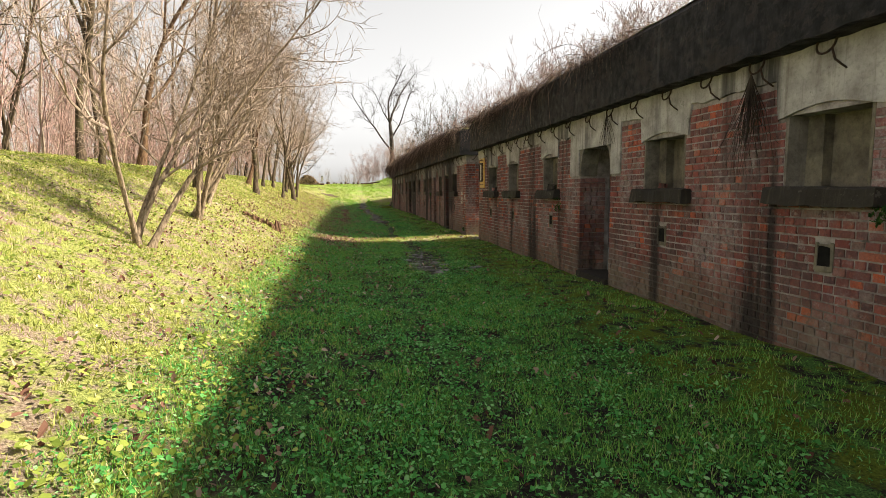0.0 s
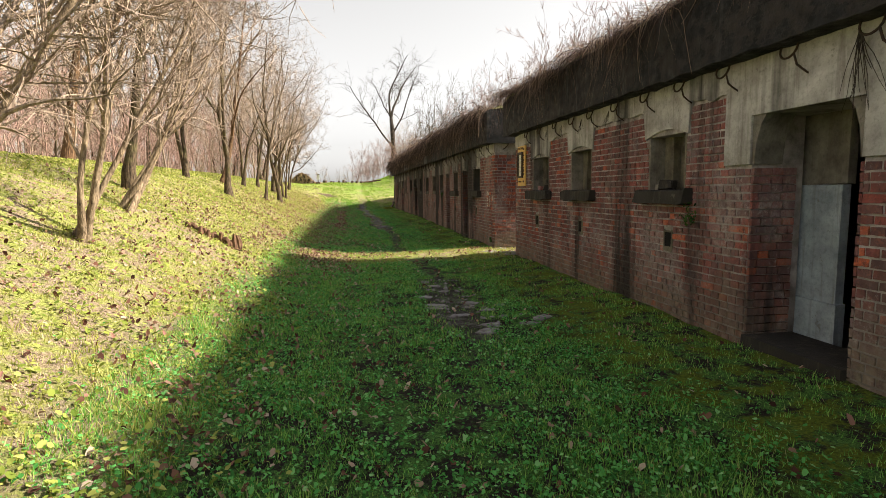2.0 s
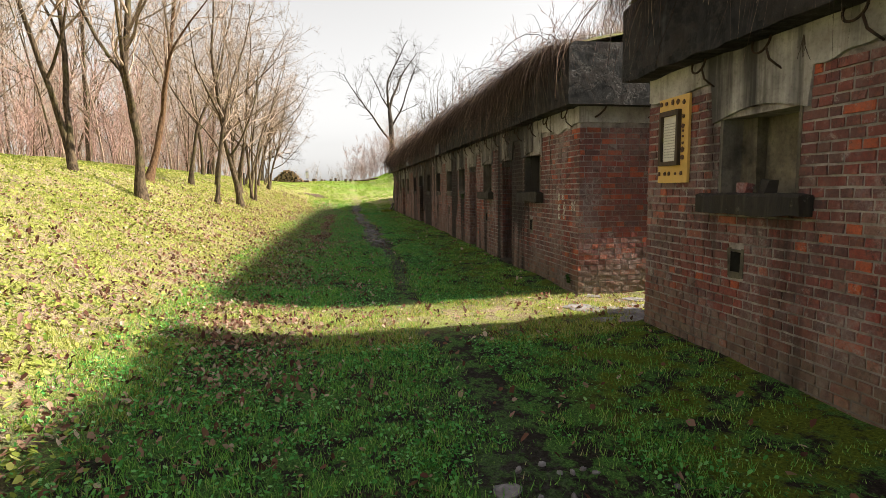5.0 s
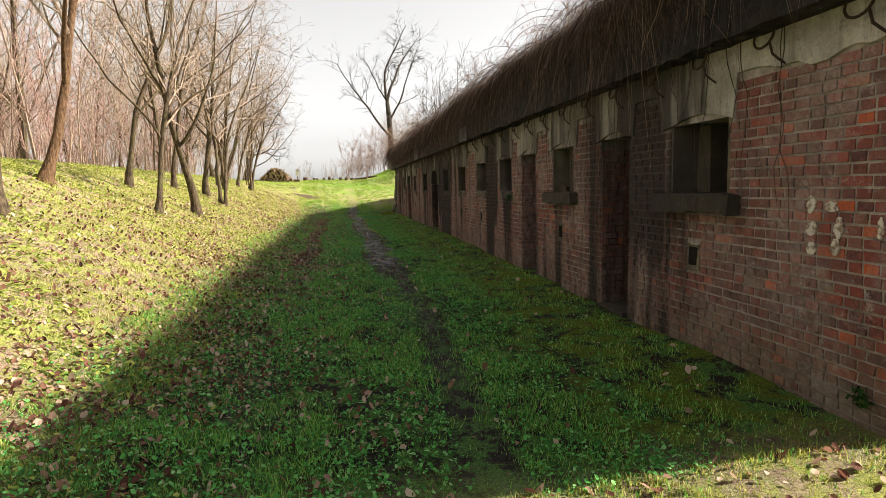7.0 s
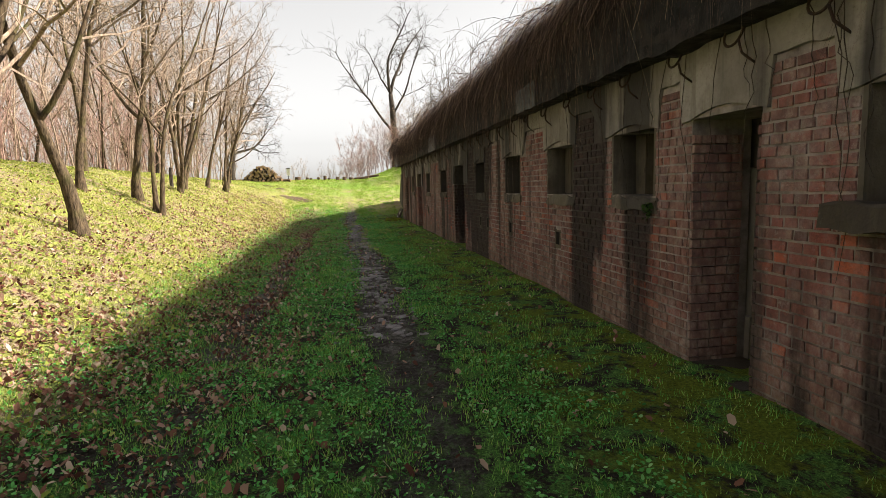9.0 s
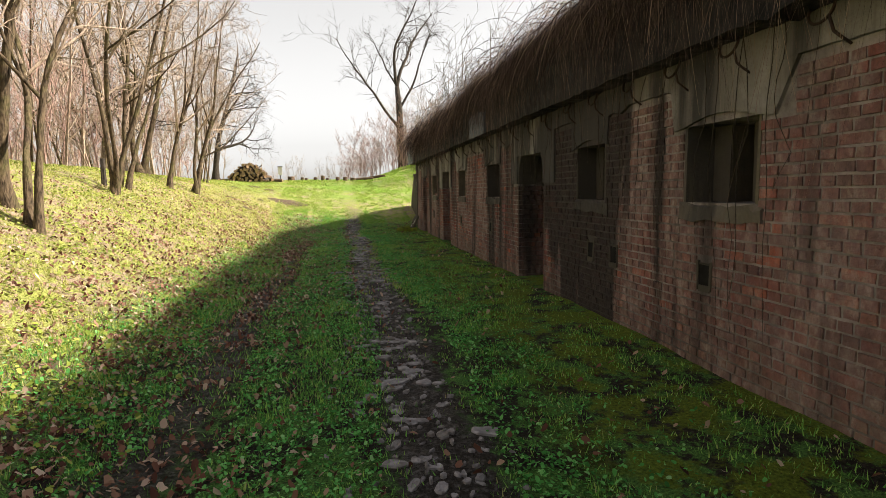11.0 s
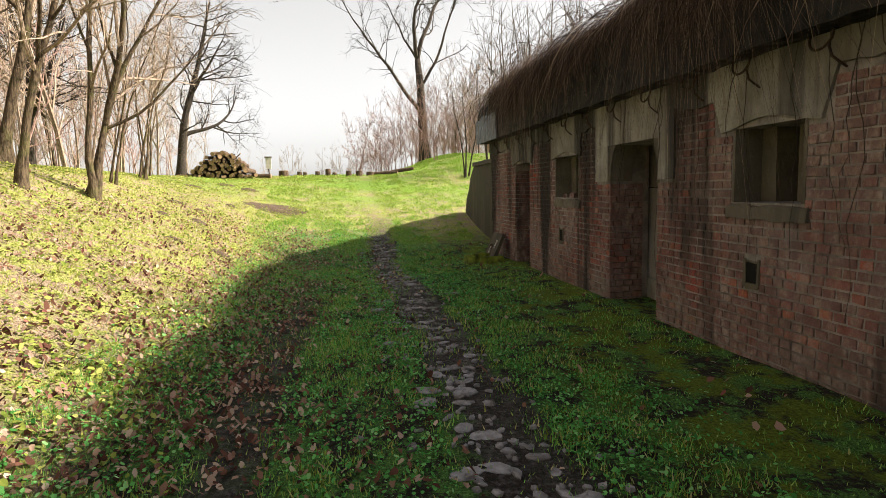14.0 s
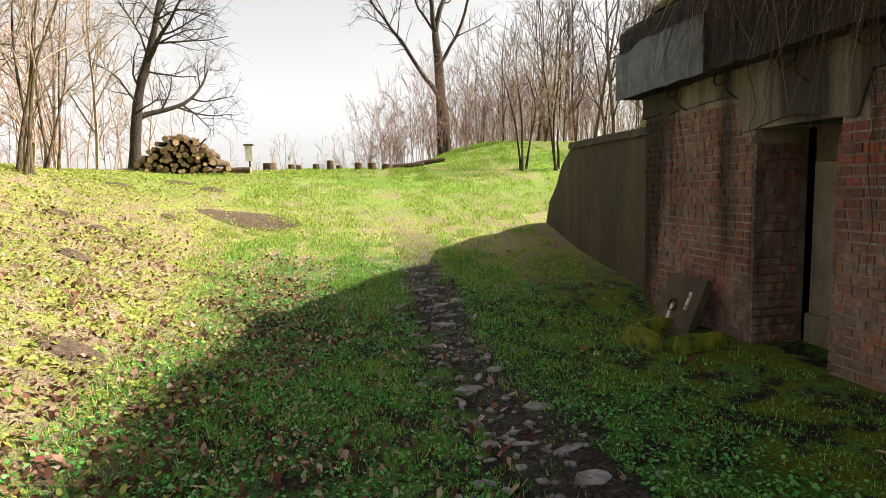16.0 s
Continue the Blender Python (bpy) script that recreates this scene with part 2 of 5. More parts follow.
    rut = n.math("ADD", n.math("ABSOLUTE", n.math("ADD", n.axis(0), n.math("MULTIPLY", n.noise(0.7, 3, (1, 1, 1), 0.5, (5, 0, 0)), 0.6))), n.math("MULTIPLY", n.noise(3, 6, (1, 1, 1), 0.7, (0, 4, 0)), 0.7))
    rut = n.math("MULTIPLY", n.ramp(rut, (0.5, 1.0), (0.64, 0.0)), n.ramp(n.math("MULTIPLY", n.axis(1), 0.01), (0.15, 0.0), (0.18, 0.7), (0.25, 0.9), (0.33, 1.0), (0.4, 0.5), (0.44, 0.0)))
    mud = n.math("MAXIMUM", lane, rut)
    c = n.mix(mud, c, n.mix(n.ramp(n.noise(26, 5, (1, 1, 1), 0.7), (0.48, 0.0), (0.64, 0.9)), soil, (0.115, 0.105, 0.108)))
    wet = n.math("SUBTRACT", 0.95, n.math("MULTIPLY", mud, n.ramp(n.noise(4, 5), (0.45, 0.1), (0.6, 0.6))))
    return n.done(c, wet, n.math("ADD", n.noise(20, 7, (1, 1, 1), 0.7), n.math("MULTIPLY", n.noise(5, 4), n.math("MULTIPLY", mud, 1.5))), 0.06, 1.0)


BRICK_END = brick_material("brick_end_wall", False, True)
BRICK, BRICK_ONE, MORTAR = brick_material("brick_wall", False), brick_material("brick_single", True), mortar_material()
CONCRETE = concrete_material("band_concrete", (0.56, 0.55, 0.545), (0.26, 0.25, 0.235))
PLASTER = concrete_material("old_plaster", (0.27, 0.25, 0.22), (0.06, 0.057, 0.05), 0.75)
DINGY = concrete_material("dingy_plaster", (0.25, 0.225, 0.17), (0.035, 0.033, 0.03), 0.6)
# bluish plaster, its colour lifted for the sky light that falls on it
SKY_LIME = concrete_material("skylit_limewash", (0.46, 0.54, 0.64), (0.2, 0.245, 0.3), 0.5, 0.55, 0.7)
DARKSTONE = concrete_material("sill_stone", (0.026, 0.024, 0.023), (0.008, 0.008, 0.008), 0.4)
RETAIN = concrete_material("retaining_concrete", (0.15, 0.125, 0.09), (0.055, 0.05, 0.038), 0.5)
BITUMEN, TURF = bitumen_material(), ground_material()
n_f = Nodes("zinc_flashing", 0.45, 0.5)
ZINC = n_f.done(n_f.mix(n_f.ramp(n_f.noise(1, 4, (9, 9, 1.2)), (0.5, 0.0), (0.66, 0.8)), n_f.ramp(n_f.noise(4, 5), (0.3, (0.03, 0.038, 0.052)), (0.7, (0.085, 0.105, 0.14))), (0.03, 0.028, 0.03)), n_f.ramp(n_f.noise(12, 3), (0.3, 0.35), (0.7, 0.7)), n_f.noise(6, 3), 0.01)


# ---- mesh helpers ----
class Mesh:
    """Collects corners and faces, then links them as one object."""

    def __init__(self):
        self.v, self.f = [], []

    def face(self, *pts):
        k = len(self.v)
        self.v.extend(tuple(p) for p in pts)
        self.f.append(tuple(range(k, k + len(pts))))

    def box(self, x0, x1, y0, y1, z0, z1, j=0.0, b=0.0):
        """A box, its corners jittered by j, its upright front (low x) edges chamfered by b."""
        k = len(self.v)
        r = random.uniform
        for x, s in ((x0, b), (x1, 0.0)):
            for y, z in ((y0 + s, z0 + s), (y1 - s, z0 + s), (y1 - s, z1 - s), (y0 + s, z1 - s)):
                self.v.append((x + r(-j, j), y + r(-j, j), z + r(-j, j)))
        self.f += [tuple(k + i for i in q) for q in ((0, 3, 2, 1), (4, 5, 6, 7), (0, 1, 5, 4), (1, 2, 6, 5), (2, 3, 7, 6), (3, 0, 4, 7))]

    def tube(self, pts, radii, sides=6, cap=True):
        k0 = len(self.v)
        n = len(pts)
        side = None
        for i, p in enumerate(pts):
            d = (Vector(pts[min(i + 1, n - 1)]) - Vector(pts[max(i - 1, 0)])).normalized()
            if side is None:
                side = d.orthogonal().normalized()
            side = (side - d * side.dot(d)).normalized()
            up = d.cross(side)
            for s in range(sides):
                a = 2 * math.pi * s / sides
                q = Vector(p) + (side * math.cos(a) + up * math.sin(a)) * radii[i]
                self.v.append((q.x, q.y, q.z))
        for i in range(n - 1):
            for s in range(sides):
                a, b = k0 + i * sides + s, k0 + i * sides + (s + 1) % sides
                self.f.append((a, b, b + sides, a + sides))
        if cap:
            self.f.append(tuple(range(k0 + sides - 1, k0 - 1, -1)))
            self.f.append(tuple(range(k0 + (n - 1) * sides, k0 + n * sides)))

    def prism(self, outline, x0, x1):
        """An outline of (y, z), counter-clockwise seen from low x, from x0 to x1."""
        k, n = len(self.v), len(outline)
        self.v += [(x0, y, z) for y, z in outline] + [(x1, y, z) for y, z in outline]
        self.f.append(tuple(range(k, k + n)))
        self.f.append(tuple(range(k + 2 * n - 1, k + n - 1, -1)))
        self.f += [(k + (i + 1) % n, k + i, k + n + i, k + n + (i + 1) % n) for i in range(n)]

    def link(self, name, mat, parent=None, label="", smooth=False, **tags):
        me = bpy.data.meshes.new(name)
        me.from_pydata(self.v, [], self.f)
        me.materials.append(mat)
        if smooth:
            me.polygons.foreach_set("use_smooth", [True] * len(me.polygons))
        me.update()
        ob = new(name, me)
        ob.parent = parent
        return tagged(ob, label, **tags)


def empty(name, at=(0, 0, 0), **tags):
    ob = new(name)
    ob.location = at
    return tagged(ob, **tags)


def smooth01(v):
    v = min(max(v, 0.0), 1.0)
    return v * v * (3 - 2 * v)


BANK_X = (-60, -25, -14, -10, -7.5, -6, -5, -4, -3, -2, -1.2, -0.6, 0, 2, 3.7, 5)
BANK_Z = (1.0, 1.7, 2.4, 2.55, 2.45, 2.2, 1.85, 1.35, 0.9, 0.42, 0.17, 0.07, 0, 0, 0.06, 0.06)


def ground_z(x, y):
    """The height of the ground."""
    z = float(np.interp(x, BANK_X, BANK_Z)) + 0.36 + 0.16 * smooth01((y - 10) / 24)
    z += 0.15 * smooth01((y - 6) / 6) * smooth01(-1.3 - x) * smooth01((x + 7) / 2.5) * (1 - smooth01((y - 43) / 10))
    far = smooth01((y - 43.0) / 13.0)
    top = 2.75 + 1.2 * smooth01((x - 1.5) / 5) * smooth01((y - 50) / 12)
    top -= 2.0 * smooth01((y - 66) / 40) * smooth01((4 - x) / 10)
    z = z + (top - z) * far
    if x > 4.15 and 43.9 < y < 50:  # earth held by the retaining wall
        held = float(np.interp(y, (43.9, 46.9, 48.3, 50), (2.66, 2.66, 1.3, 1.1)))
        hill = float(np.interp(y, (43.9, 44.7, 45.4, 46, 46.5, 47.1, 48.3, 50), (5.5, 5.25, 4.85, 4.45, 3.75, 2.9, 1.4, 1.2)))
        held += (max(hill, held) - held) * smooth01((x - 4.35) / 1.6) * (1 - smooth01((x - 12) / 8))
        z = max(z, held)
    z += 0.05 * noise.noise((x * 0.7, y * 0.7, 0)) + 0.02 * noise.noise((x * 2.6, y * 2.6, 3))
    return z


# ---- ground ----
def sheet(xs, ys, height, name, mat, **tags):
    m = Mesh()
    m.v = [(x, y, height(x, y)) for y in ys for x in xs]
    w = len(xs)
    m.f = [(j * w + i, j * w + i + 1, (j + 1) * w + i + 1, (j + 1) * w + i) for j in range(len(ys) - 1) for i in range(w - 1)]
    return m.link(name, mat, smooth=True, **tags)


gx = np.unique(np.concatenate([np.linspace(-600, -60, 10), np.linspace(-60, -12, 25), np.linspace(-12, 7, 110), np.linspace(7, 60, 25), np.linspace(60, 600, 10)]).round(3))
gy = np.unique(np.concatenate([np.linspace(-300, -12, 12), np.linspace(-12, 68, 330), np.linspace(68, 140, 30), np.linspace(140, 900, 12)]).round(3))
sheet([float(v) for v in gx], [float(v) for v in gy], ground_z, "ground", TURF, label="short grass with fallen leaves and muddy patches", category="ground", kind="structure")

# ---- the two brick blocks ----
FX = 3.70  # face of the brickwork
SLAB_X, SLAB_Z0, SLAB_Z1 = 3.45, 3.05, 3.86
BAND = 2.83
BASE = 0.30
# openings: kind, y0, y1, z0, z1
BLOCKS = (
    dict(y0=-9.0, y1=13.45, openings=[
        ("window", -5.3, -4.45), ("window", -2.9, -2.05), ("window", -0.9, -0.05),
        ("window", 1.11, 1.95), ("window", 3.42, 4.31), ("portal", 5.22, 6.34), ("window", 7.33, 8.08), ("window", 9.68, 10.46), ("window", 11.46, 12.32)],
        slots=(-2.5, -0.5, 1.47, 3.84, 7.62, 10.05, 12.06), panels=[(-4.3, -3.0), (-1.95, -1.0), (0.05, 1.02), (2.03, 3.36), (4.36, 4.93), (6.69, 7.28), (8.15, 9.62), (10.54, 11.4), (12.4, 13.45)]),
    dict(y0=15.2, y1=44.2, openings=[
        ("window", 16.74, 17.55), ("arch", 18.31, 19.0), ("window", 19.81, 20.56), ("arch", 21.29, 22.04), ("hole", 22.56, 23.38), ("hole", 24.36, 25.25), ("hole", 26.4, 27.25),
        ("hole", 28.65, 29.42), ("portal", 30.52, 31.7), ("hole", 32.75, 33.65), ("hole", 35.6, 36.37), ("portal", 37.48, 38.6), ("hole", 39.5, 40.4), ("arch", 41.6, 42.45)],
        slots=(17.18, 20.26, 24.85, 26.95, 28.45, 29.0, 33.4, 36.1, 40.15), panels=[(15.2, 16.7), (17.74, 18.24), (19.1, 19.69), (20.7, 21.22), (22.15, 22.5), (23.8, 24.27), (25.32, 26.13), (27.4, 28.6), (29.5, 30.1), (32.0, 32.68), (33.75, 35.4), (36.6, 37.2), (38.95, 39.43), (40.5, 41.4), (42.6, 44.2)]),
)
HEIGHTS = {"window": (1.86, 2.5), "hole": (1.88, 2.5), "arch": (BASE, 2.5), "portal": (BASE, 2.54)}


def wall_core(m, y0, y1, z0, z1, x0, x1, holes):
    """A wall with openings that go through it, in butted pieces."""
    y = y0
    for a, b, c, d in sorted(holes):
        m.box(x0, x1, y, a, z0, z1)
        if c > z0:
            m.box(x0, x1, a, b, z0, c)
        if d < z1:
            m.box(x0, x1, a, b, d, z1)
        y = b
    m.box(x0, x1, y, y1, z0, z1)


COURSE, LONG, SHORT, JOINT = 0.0772, 0.225, 0.115, 0.012


def courses(y0, y1, blocked, z0, z1):
    """Places of bricks (y0, y1, z0, z1) in a run of wall, header and stretcher by turns, cut at the openings."""
    for row in range(int((z1 - z0) / COURSE)):
        za = z0 + row * COURSE
        zb = za + COURSE - JOINT
        spans, y = [], y0
        for a, b, c, d in sorted(blocked):
            if c < zb - 0.02 and d > za + 0.02:
                if a > y:
                    spans.append((y, a))
                y = max(y, b)
        if y < y1:
            spans.append((y, y1))
        for a, b in spans:
            at, k = a - random.uniform(0, 0.06), row % 2
            while at < b - 0.03:
                size = (LONG if row % 2 and (k + row // 2) % 2 else SHORT) + random.uniform(-0.012, 0.012)
                p, q = max(at, a), min(at + size, b)
                if b - q < 0.05:
                    q = b
                if q - p > 0.03:
                    yield p + JOINT / 2, q - JOINT / 2, za, zb
                at += size
                k += 1


NEAR_BRICKS = ((2.03, 4.9, 1.45, 2.8),)
pending_bricks = []
for number, blk in enumerate(BLOCKS):
    y0, y1 = blk["y0"], blk["y1"]
    wall = empty("wall_front_%d" % (number + 1), (FX, y0, BASE), label="weathered red brick casemate wall with pale concrete lintel band", category="wall", kind="structure")
    here = Matrix.Translation((-FX, -y0, -BASE))
    holes, blocked = [], []
    for kind, a, b in blk["openings"]:
        c, d = HEIGHTS[kind]
        holes.append((a, b, c, d))
        blocked.append((a - (0.0 if kind != "portal" else 0.0), b, c - (0.1 if kind == "hole" else 0.0), d))
    blocked += [(y - 0.09, y + 0.09, 1.17, 1.41) for y in blk["slots"]]
    core = Mesh()
    wall_core(core, y0 + 0.0035, y1 - 0.0035, 0.0, SLAB_Z0, FX + 0.008, FX + 0.55, holes)
    core.box(FX + 0.55, 9.0, y0 + 0.005, y0 + 0.5, 0.0, SLAB_Z0), core.box(FX + 0.55, 9.0, y1 - 0.5, y1 - 0.005, 0.0, SLAB_Z0)
    core.box(8.6, 9.0, y0 + 0.5, y1 - 0.5, 0.0, SLAB_Z0)
    core.link("masonry", MORTAR, wall).matrix_parent_inverse = here
    # concrete band and lintels: whatever is not a brick panel above the openings
    edges = sorted(blk["panels"])
    band = Mesh()
    steps = np.arange(y0 - 0.02, y1 + 0.02, 0.06)
    for v in steps:
        v = float(v)
        torn = 0.11 * max(0.0, noise.noise((v * 1.1, 2, number)) + 0.5 * noise.noise((v * 5, 6, number)) + 0.15) + 0.008 * noise.noise((v * 14, 2, 1))
        band.v += [(FX - 0.022, v, BAND - torn), (FX - 0.022, v, SLAB_Z0), (FX + 0.012, v, SLAB_Z0), (FX + 0.012, v, BAND - torn - 0.004)]
    for i in range(len(steps) - 1):
        band.f += [(i * 4 + k, (i + 1) * 4 + k, (i + 1) * 4 + (k + 1) % 4, i * 4 + (k + 1) % 4) for k in range(4)]
    band.f += [(0, 1, 2, 3), tuple((len(steps) - 1) * 4 + k for k in (3, 2, 1, 0))]
    band.link("concrete_band", CONCRETE, wall).matrix_parent_inverse = here
    y = y0
    for a, b in edges + [(y1, y1)]:
        inside = [o for o in blk["openings"] if y - 0.05 <= o[1] and o[2] <= a + 0.2]
        if a - y > 0.15 and inside:
            k, p, q = inside[0]
            lo = HEIGHTS[k][1]
            m = Mesh()
            if k == "portal":
                outline = [(y, 2.1), (p, 2.1), (p, lo), (q, lo), (q, 2.1), (a, 2.1), (a, BAND), (y, BAND)]
                m.box(FX - 0.02, FX + 0.012, y, p, 2.1, BAND), m.box(FX - 0.02, FX + 0.012, q, a, 2.1, BAND), m.box(FX - 0.02, FX + 0.012, p, q, lo, BAND)
                blocked += [(y, a, 2.1, BAND)]
            else:
                n = 8
                arc = [(p + (q - p) * i / n, lo - 0.005 + 0.07 * math.sin(math.pi * i / n)) for i in range(n + 1)]
                flare = 0.04
                outline = [(max(y, p - 0.13) , lo - 0.02)] + arc + [(min(a, q + 0.13), lo - 0.02), (a + flare, BAND), (y - flare, BAND)]
                m.prism(outline, FX - 0.02, FX + 0.012)
                blocked += [(y - 0.01, a + 0.01, lo - 0.02, BAND)]
            m.link("lintel", CONCRETE, wall).matrix_parent_inverse = here
        y = b
    # bricks of the face, of the end and of the jambs
    rest = Mesh()
    for p, q, za, zb in courses(y0, y1, blocked, BASE, BAND):
        out = min(max(random.gauss(-0.001, 0.002), -0.005), 0.003)
        if any(a <= p and q <= b and c <= za and zb <= d for a, b, c, d in NEAR_BRICKS):
            pending_bricks.append((wall, here, p, q, za, zb, out))
        else:
            rest.box(FX + out, FX + 0.03, p, q, za, zb, 0.0035, 0.003)
    rest.link("brickwork", BRICK, wall, "weathered red bricks with worn mortar joints", kind="stuff").matrix_parent_inverse = here
    blk["wall"], blk["here"] = wall, here
    # end face towards the gap between the blocks
    side = Mesh()
    sy = y1 if number == 0 else y0
    for p, q, za, zb in courses(FX + 0.001, 8.9, [], BASE, BAND):
        out = min(max(random.gauss(-0.001, 0.002), -0.006), 0.001)
        if number:
            side.box(p, q, sy + out, sy + 0.03, za, zb, 0.0035)
        else:
            side.box(p, q, sy - 0.03, sy + out, za, zb, 0.0035)
    side.link("end_brickwork", BRICK_END, wall, "red and orange bricks on the end wall", kind="stuff").matrix_parent_inverse = here
    m = Mesh()
    m.box(FX + 0.02, 8.9, sy - 0.02, sy + 0.02, BAND, SLAB_Z0)
    m.link("end_band", CONCRETE, wall).matrix_parent_inverse = here
    # floor inside
    m = Mesh()
    m.box(FX + 0.55, 8.6, y0 + 0.5, y1 - 0.5, 0.2, 0.42)
    m.link("inner_floor", MORTAR, wall).matrix_parent_inverse = here

    # roof slab
    slab = empty("roof_slab", (SLAB_X, y0, SLAB_Z0), label="black bitumen-coated concrete roof slab with torn edge", category="roof", kind="structure")
    m = Mesh()
    ys = np.arange(y0 - 0.18, y1 + 0.2, 0.09)
    prof = lambda y: [(SLAB_X + 0.012 * noise.noise((y * 3, 0, 1)), SLAB_Z0 + 0.02 * noise.noise((y * 4, 7, 0)) - 0.05 * max(0.0, noise.noise((y * 1.7, 3, 0)) + 0.6 * noise.noise((y * 7, 1, 0)) - 0.1)), (SLAB_X + 0.03 * noise.noise((y * 2, 5, 1)), SLAB_Z0 + 0.4), (SLAB_X + 0.02 * noise.noise((y, 9, 1)), SLAB_Z1 - 0.08), (SLAB_X + 0.08, SLAB_Z1), (9.2, SLAB_Z1 + 0.02), (9.2, SLAB_Z0)]
    for y in ys:
        m.v += [(x, float(y), z) for x, z in prof(float(y))]
    for i in range(len(ys) - 1):
        m.f += [(i * 6 + k, i * 6 + (k + 1) % 6, (i + 1) * 6 + (k + 1) % 6, (i + 1) * 6 + k) for k in range(6)]
    m.f += [tuple(range(5, -1, -1)), tuple((len(ys) - 1) * 6 + k for k in range(6))]
    m.link("slab", BITUMEN, slab).matrix_parent_inverse = Matrix.Translation((-SLAB_X, -y0, -SLAB_Z0))
    # sheets of metal flashing left on the edge
    for p, q, h in ((42.75, 44.36, 0.52), (32.75, 33.9, 0.4), (24.9, 25.7, 0.3)):
        if y0 < p < y1:
            m, cuts = Mesh(), 14
            for i in range(cuts + 1):
                y = p + (q - p) * i / cuts
                w = 0.012 * noise.noise((y * 3, 4, 0))
                m.v += [(SLAB_X - 0.045 + w, y, SLAB_Z0 - 0.015 + 0.02 * noise.noise((y * 5, 1, 0))), (SLAB_X - 0.05 - w, y, SLAB_Z0 + h + 0.1 * noise.noise((y * 2.3, 8, 0))), (SLAB_X + 0.02, y, SLAB_Z0 + h), (SLAB_X + 0.02, y, SLAB_Z0 + 0.01)]
            for i in range(cuts):
                m.f += [(i * 4 + k, (i + 1) * 4 + k, (i + 1) * 4 + (k + 1) % 4, i * 4 + (k + 1) % 4) for k in range(4)]
            m.f += [(0, 1, 2, 3), tuple(cuts * 4 + k for k in (3, 2, 1, 0))]
            m.link("flashing", ZINC, slab, "blue-grey metal flashing").matrix_parent_inverse = Matrix.Translation((-SLAB_X, -y0, -SLAB_Z0))

# ---- openings: windows and doorways ----
def boxes(name, parent, mat, *specs, label="", j=0.0):
    """One part made of plain blocks."""
    m = Mesh()
    for s in specs:
        m.box(*s, j)
    at = parent.matrix_basis.translation
    ob = m.link(name, mat, parent, label)
    ob.matrix_parent_inverse = Matrix.Translation(-at)
    return ob


def fix(ob):
    """Keeps a part, whose mesh is in world places, where it is under its parent."""
    ob.matrix_parent_inverse = Matrix.Translation(-ob.parent.matrix_basis.translation)
    return ob


def rough_ledge(name, parent, mat, x0, x1, y0, y1, z0, z1, rough, label=""):
    """A worn stone ledge: a block cut along its length, each cut displaced a little."""
    m = Mesh()
    n = max(6, int((y1 - y0) / 0.07))
    for i in range(n + 1):
        y = y0 + (y1 - y0) * i / n
        e = rough * (1.6 if i in (0, n) else 1.0)
        w = lambda k: e * noise.noise((y * 6, k * 5.3, z0))
        m.v += [(x0 + w(1), y, z0 + w(2)), (x0 + w(3) + 0.012, y, z1 - 0.02 + w(4)), (x0 + 0.03 + w(5), y, z1 + w(6)), (x1, y, z1 + w(7)), (x1, y, z0 + w(8))]
    for i in range(n):
        m.f += [(i * 5 + k, (i + 1) * 5 + k, (i + 1) * 5 + (k + 1) % 5, i * 5 + (k + 1) % 5) for k in range(5)]
    m.f += [(0, 1, 2, 3, 4), tuple(n * 5 + k for k in (4, 3, 2, 1, 0))]
    return fix(m.link(name, mat, parent, label))


def window(number, kind, a, b):
    w = empty("window_%d" % number, (FX, a, 1.86), label="unglazed embrasure window with plastered reveals and dark sill", category="window", kind="structure")
    z0, z1 = HEIGHTS[kind]
    skin = DINGY
    boxes("reveal", w, skin, (FX + 0.004, FX + 0.5, a, a + 0.03, z0, z1), j=0.003)
    boxes("reveal", w, PLASTER, (FX + 0.004, FX + 0.5, b - 0.03, b, z0, z1), j=0.003)
    boxes("soffit", w, skin, (FX + 0.014, FX + 0.5, a + 0.03, b - 0.03, z1 + 0.075, z1 + 0.09))
    if a < 14:  # bricked up and plastered, with a pier on one side
        boxes("back_wall", w, skin, (FX + 0.3, FX + 0.5, a + 0.03, b - 0.2, z0, z1 + 0.07), j=0.006)
        boxes("pier", w, skin, (FX + 0.2, FX + 0.5, b - 0.2, b - 0.03, z0, z1 + 0.07), j=0.008)
    else:
        boxes("back_wall", w, skin, (FX + 0.32, FX + 0.5, a + 0.03, a + 0.52 * (b - a), z0, z1 + 0.07), j=0.01)
        boxes("back_wall", w, skin, (FX + 0.26, FX + 0.5, b - 0.26 * (b - a), b - 0.03, z0, z1 + 0.07), j=0.01)
    if kind == "window":
        rough_ledge("sill", w, DARKSTONE, FX - 0.13, FX + 0.5, a - 0.14, b + 0.12, 1.71, 1.87, 0.025, "dark worn stone sill")
    else:
        rough_ledge("sill", w, PLASTER, FX - 0.02, FX + 0.5, a - 0.05, b + 0.05, 1.74, 1.87, 0.035, "broken rough concrete sill")
    return w


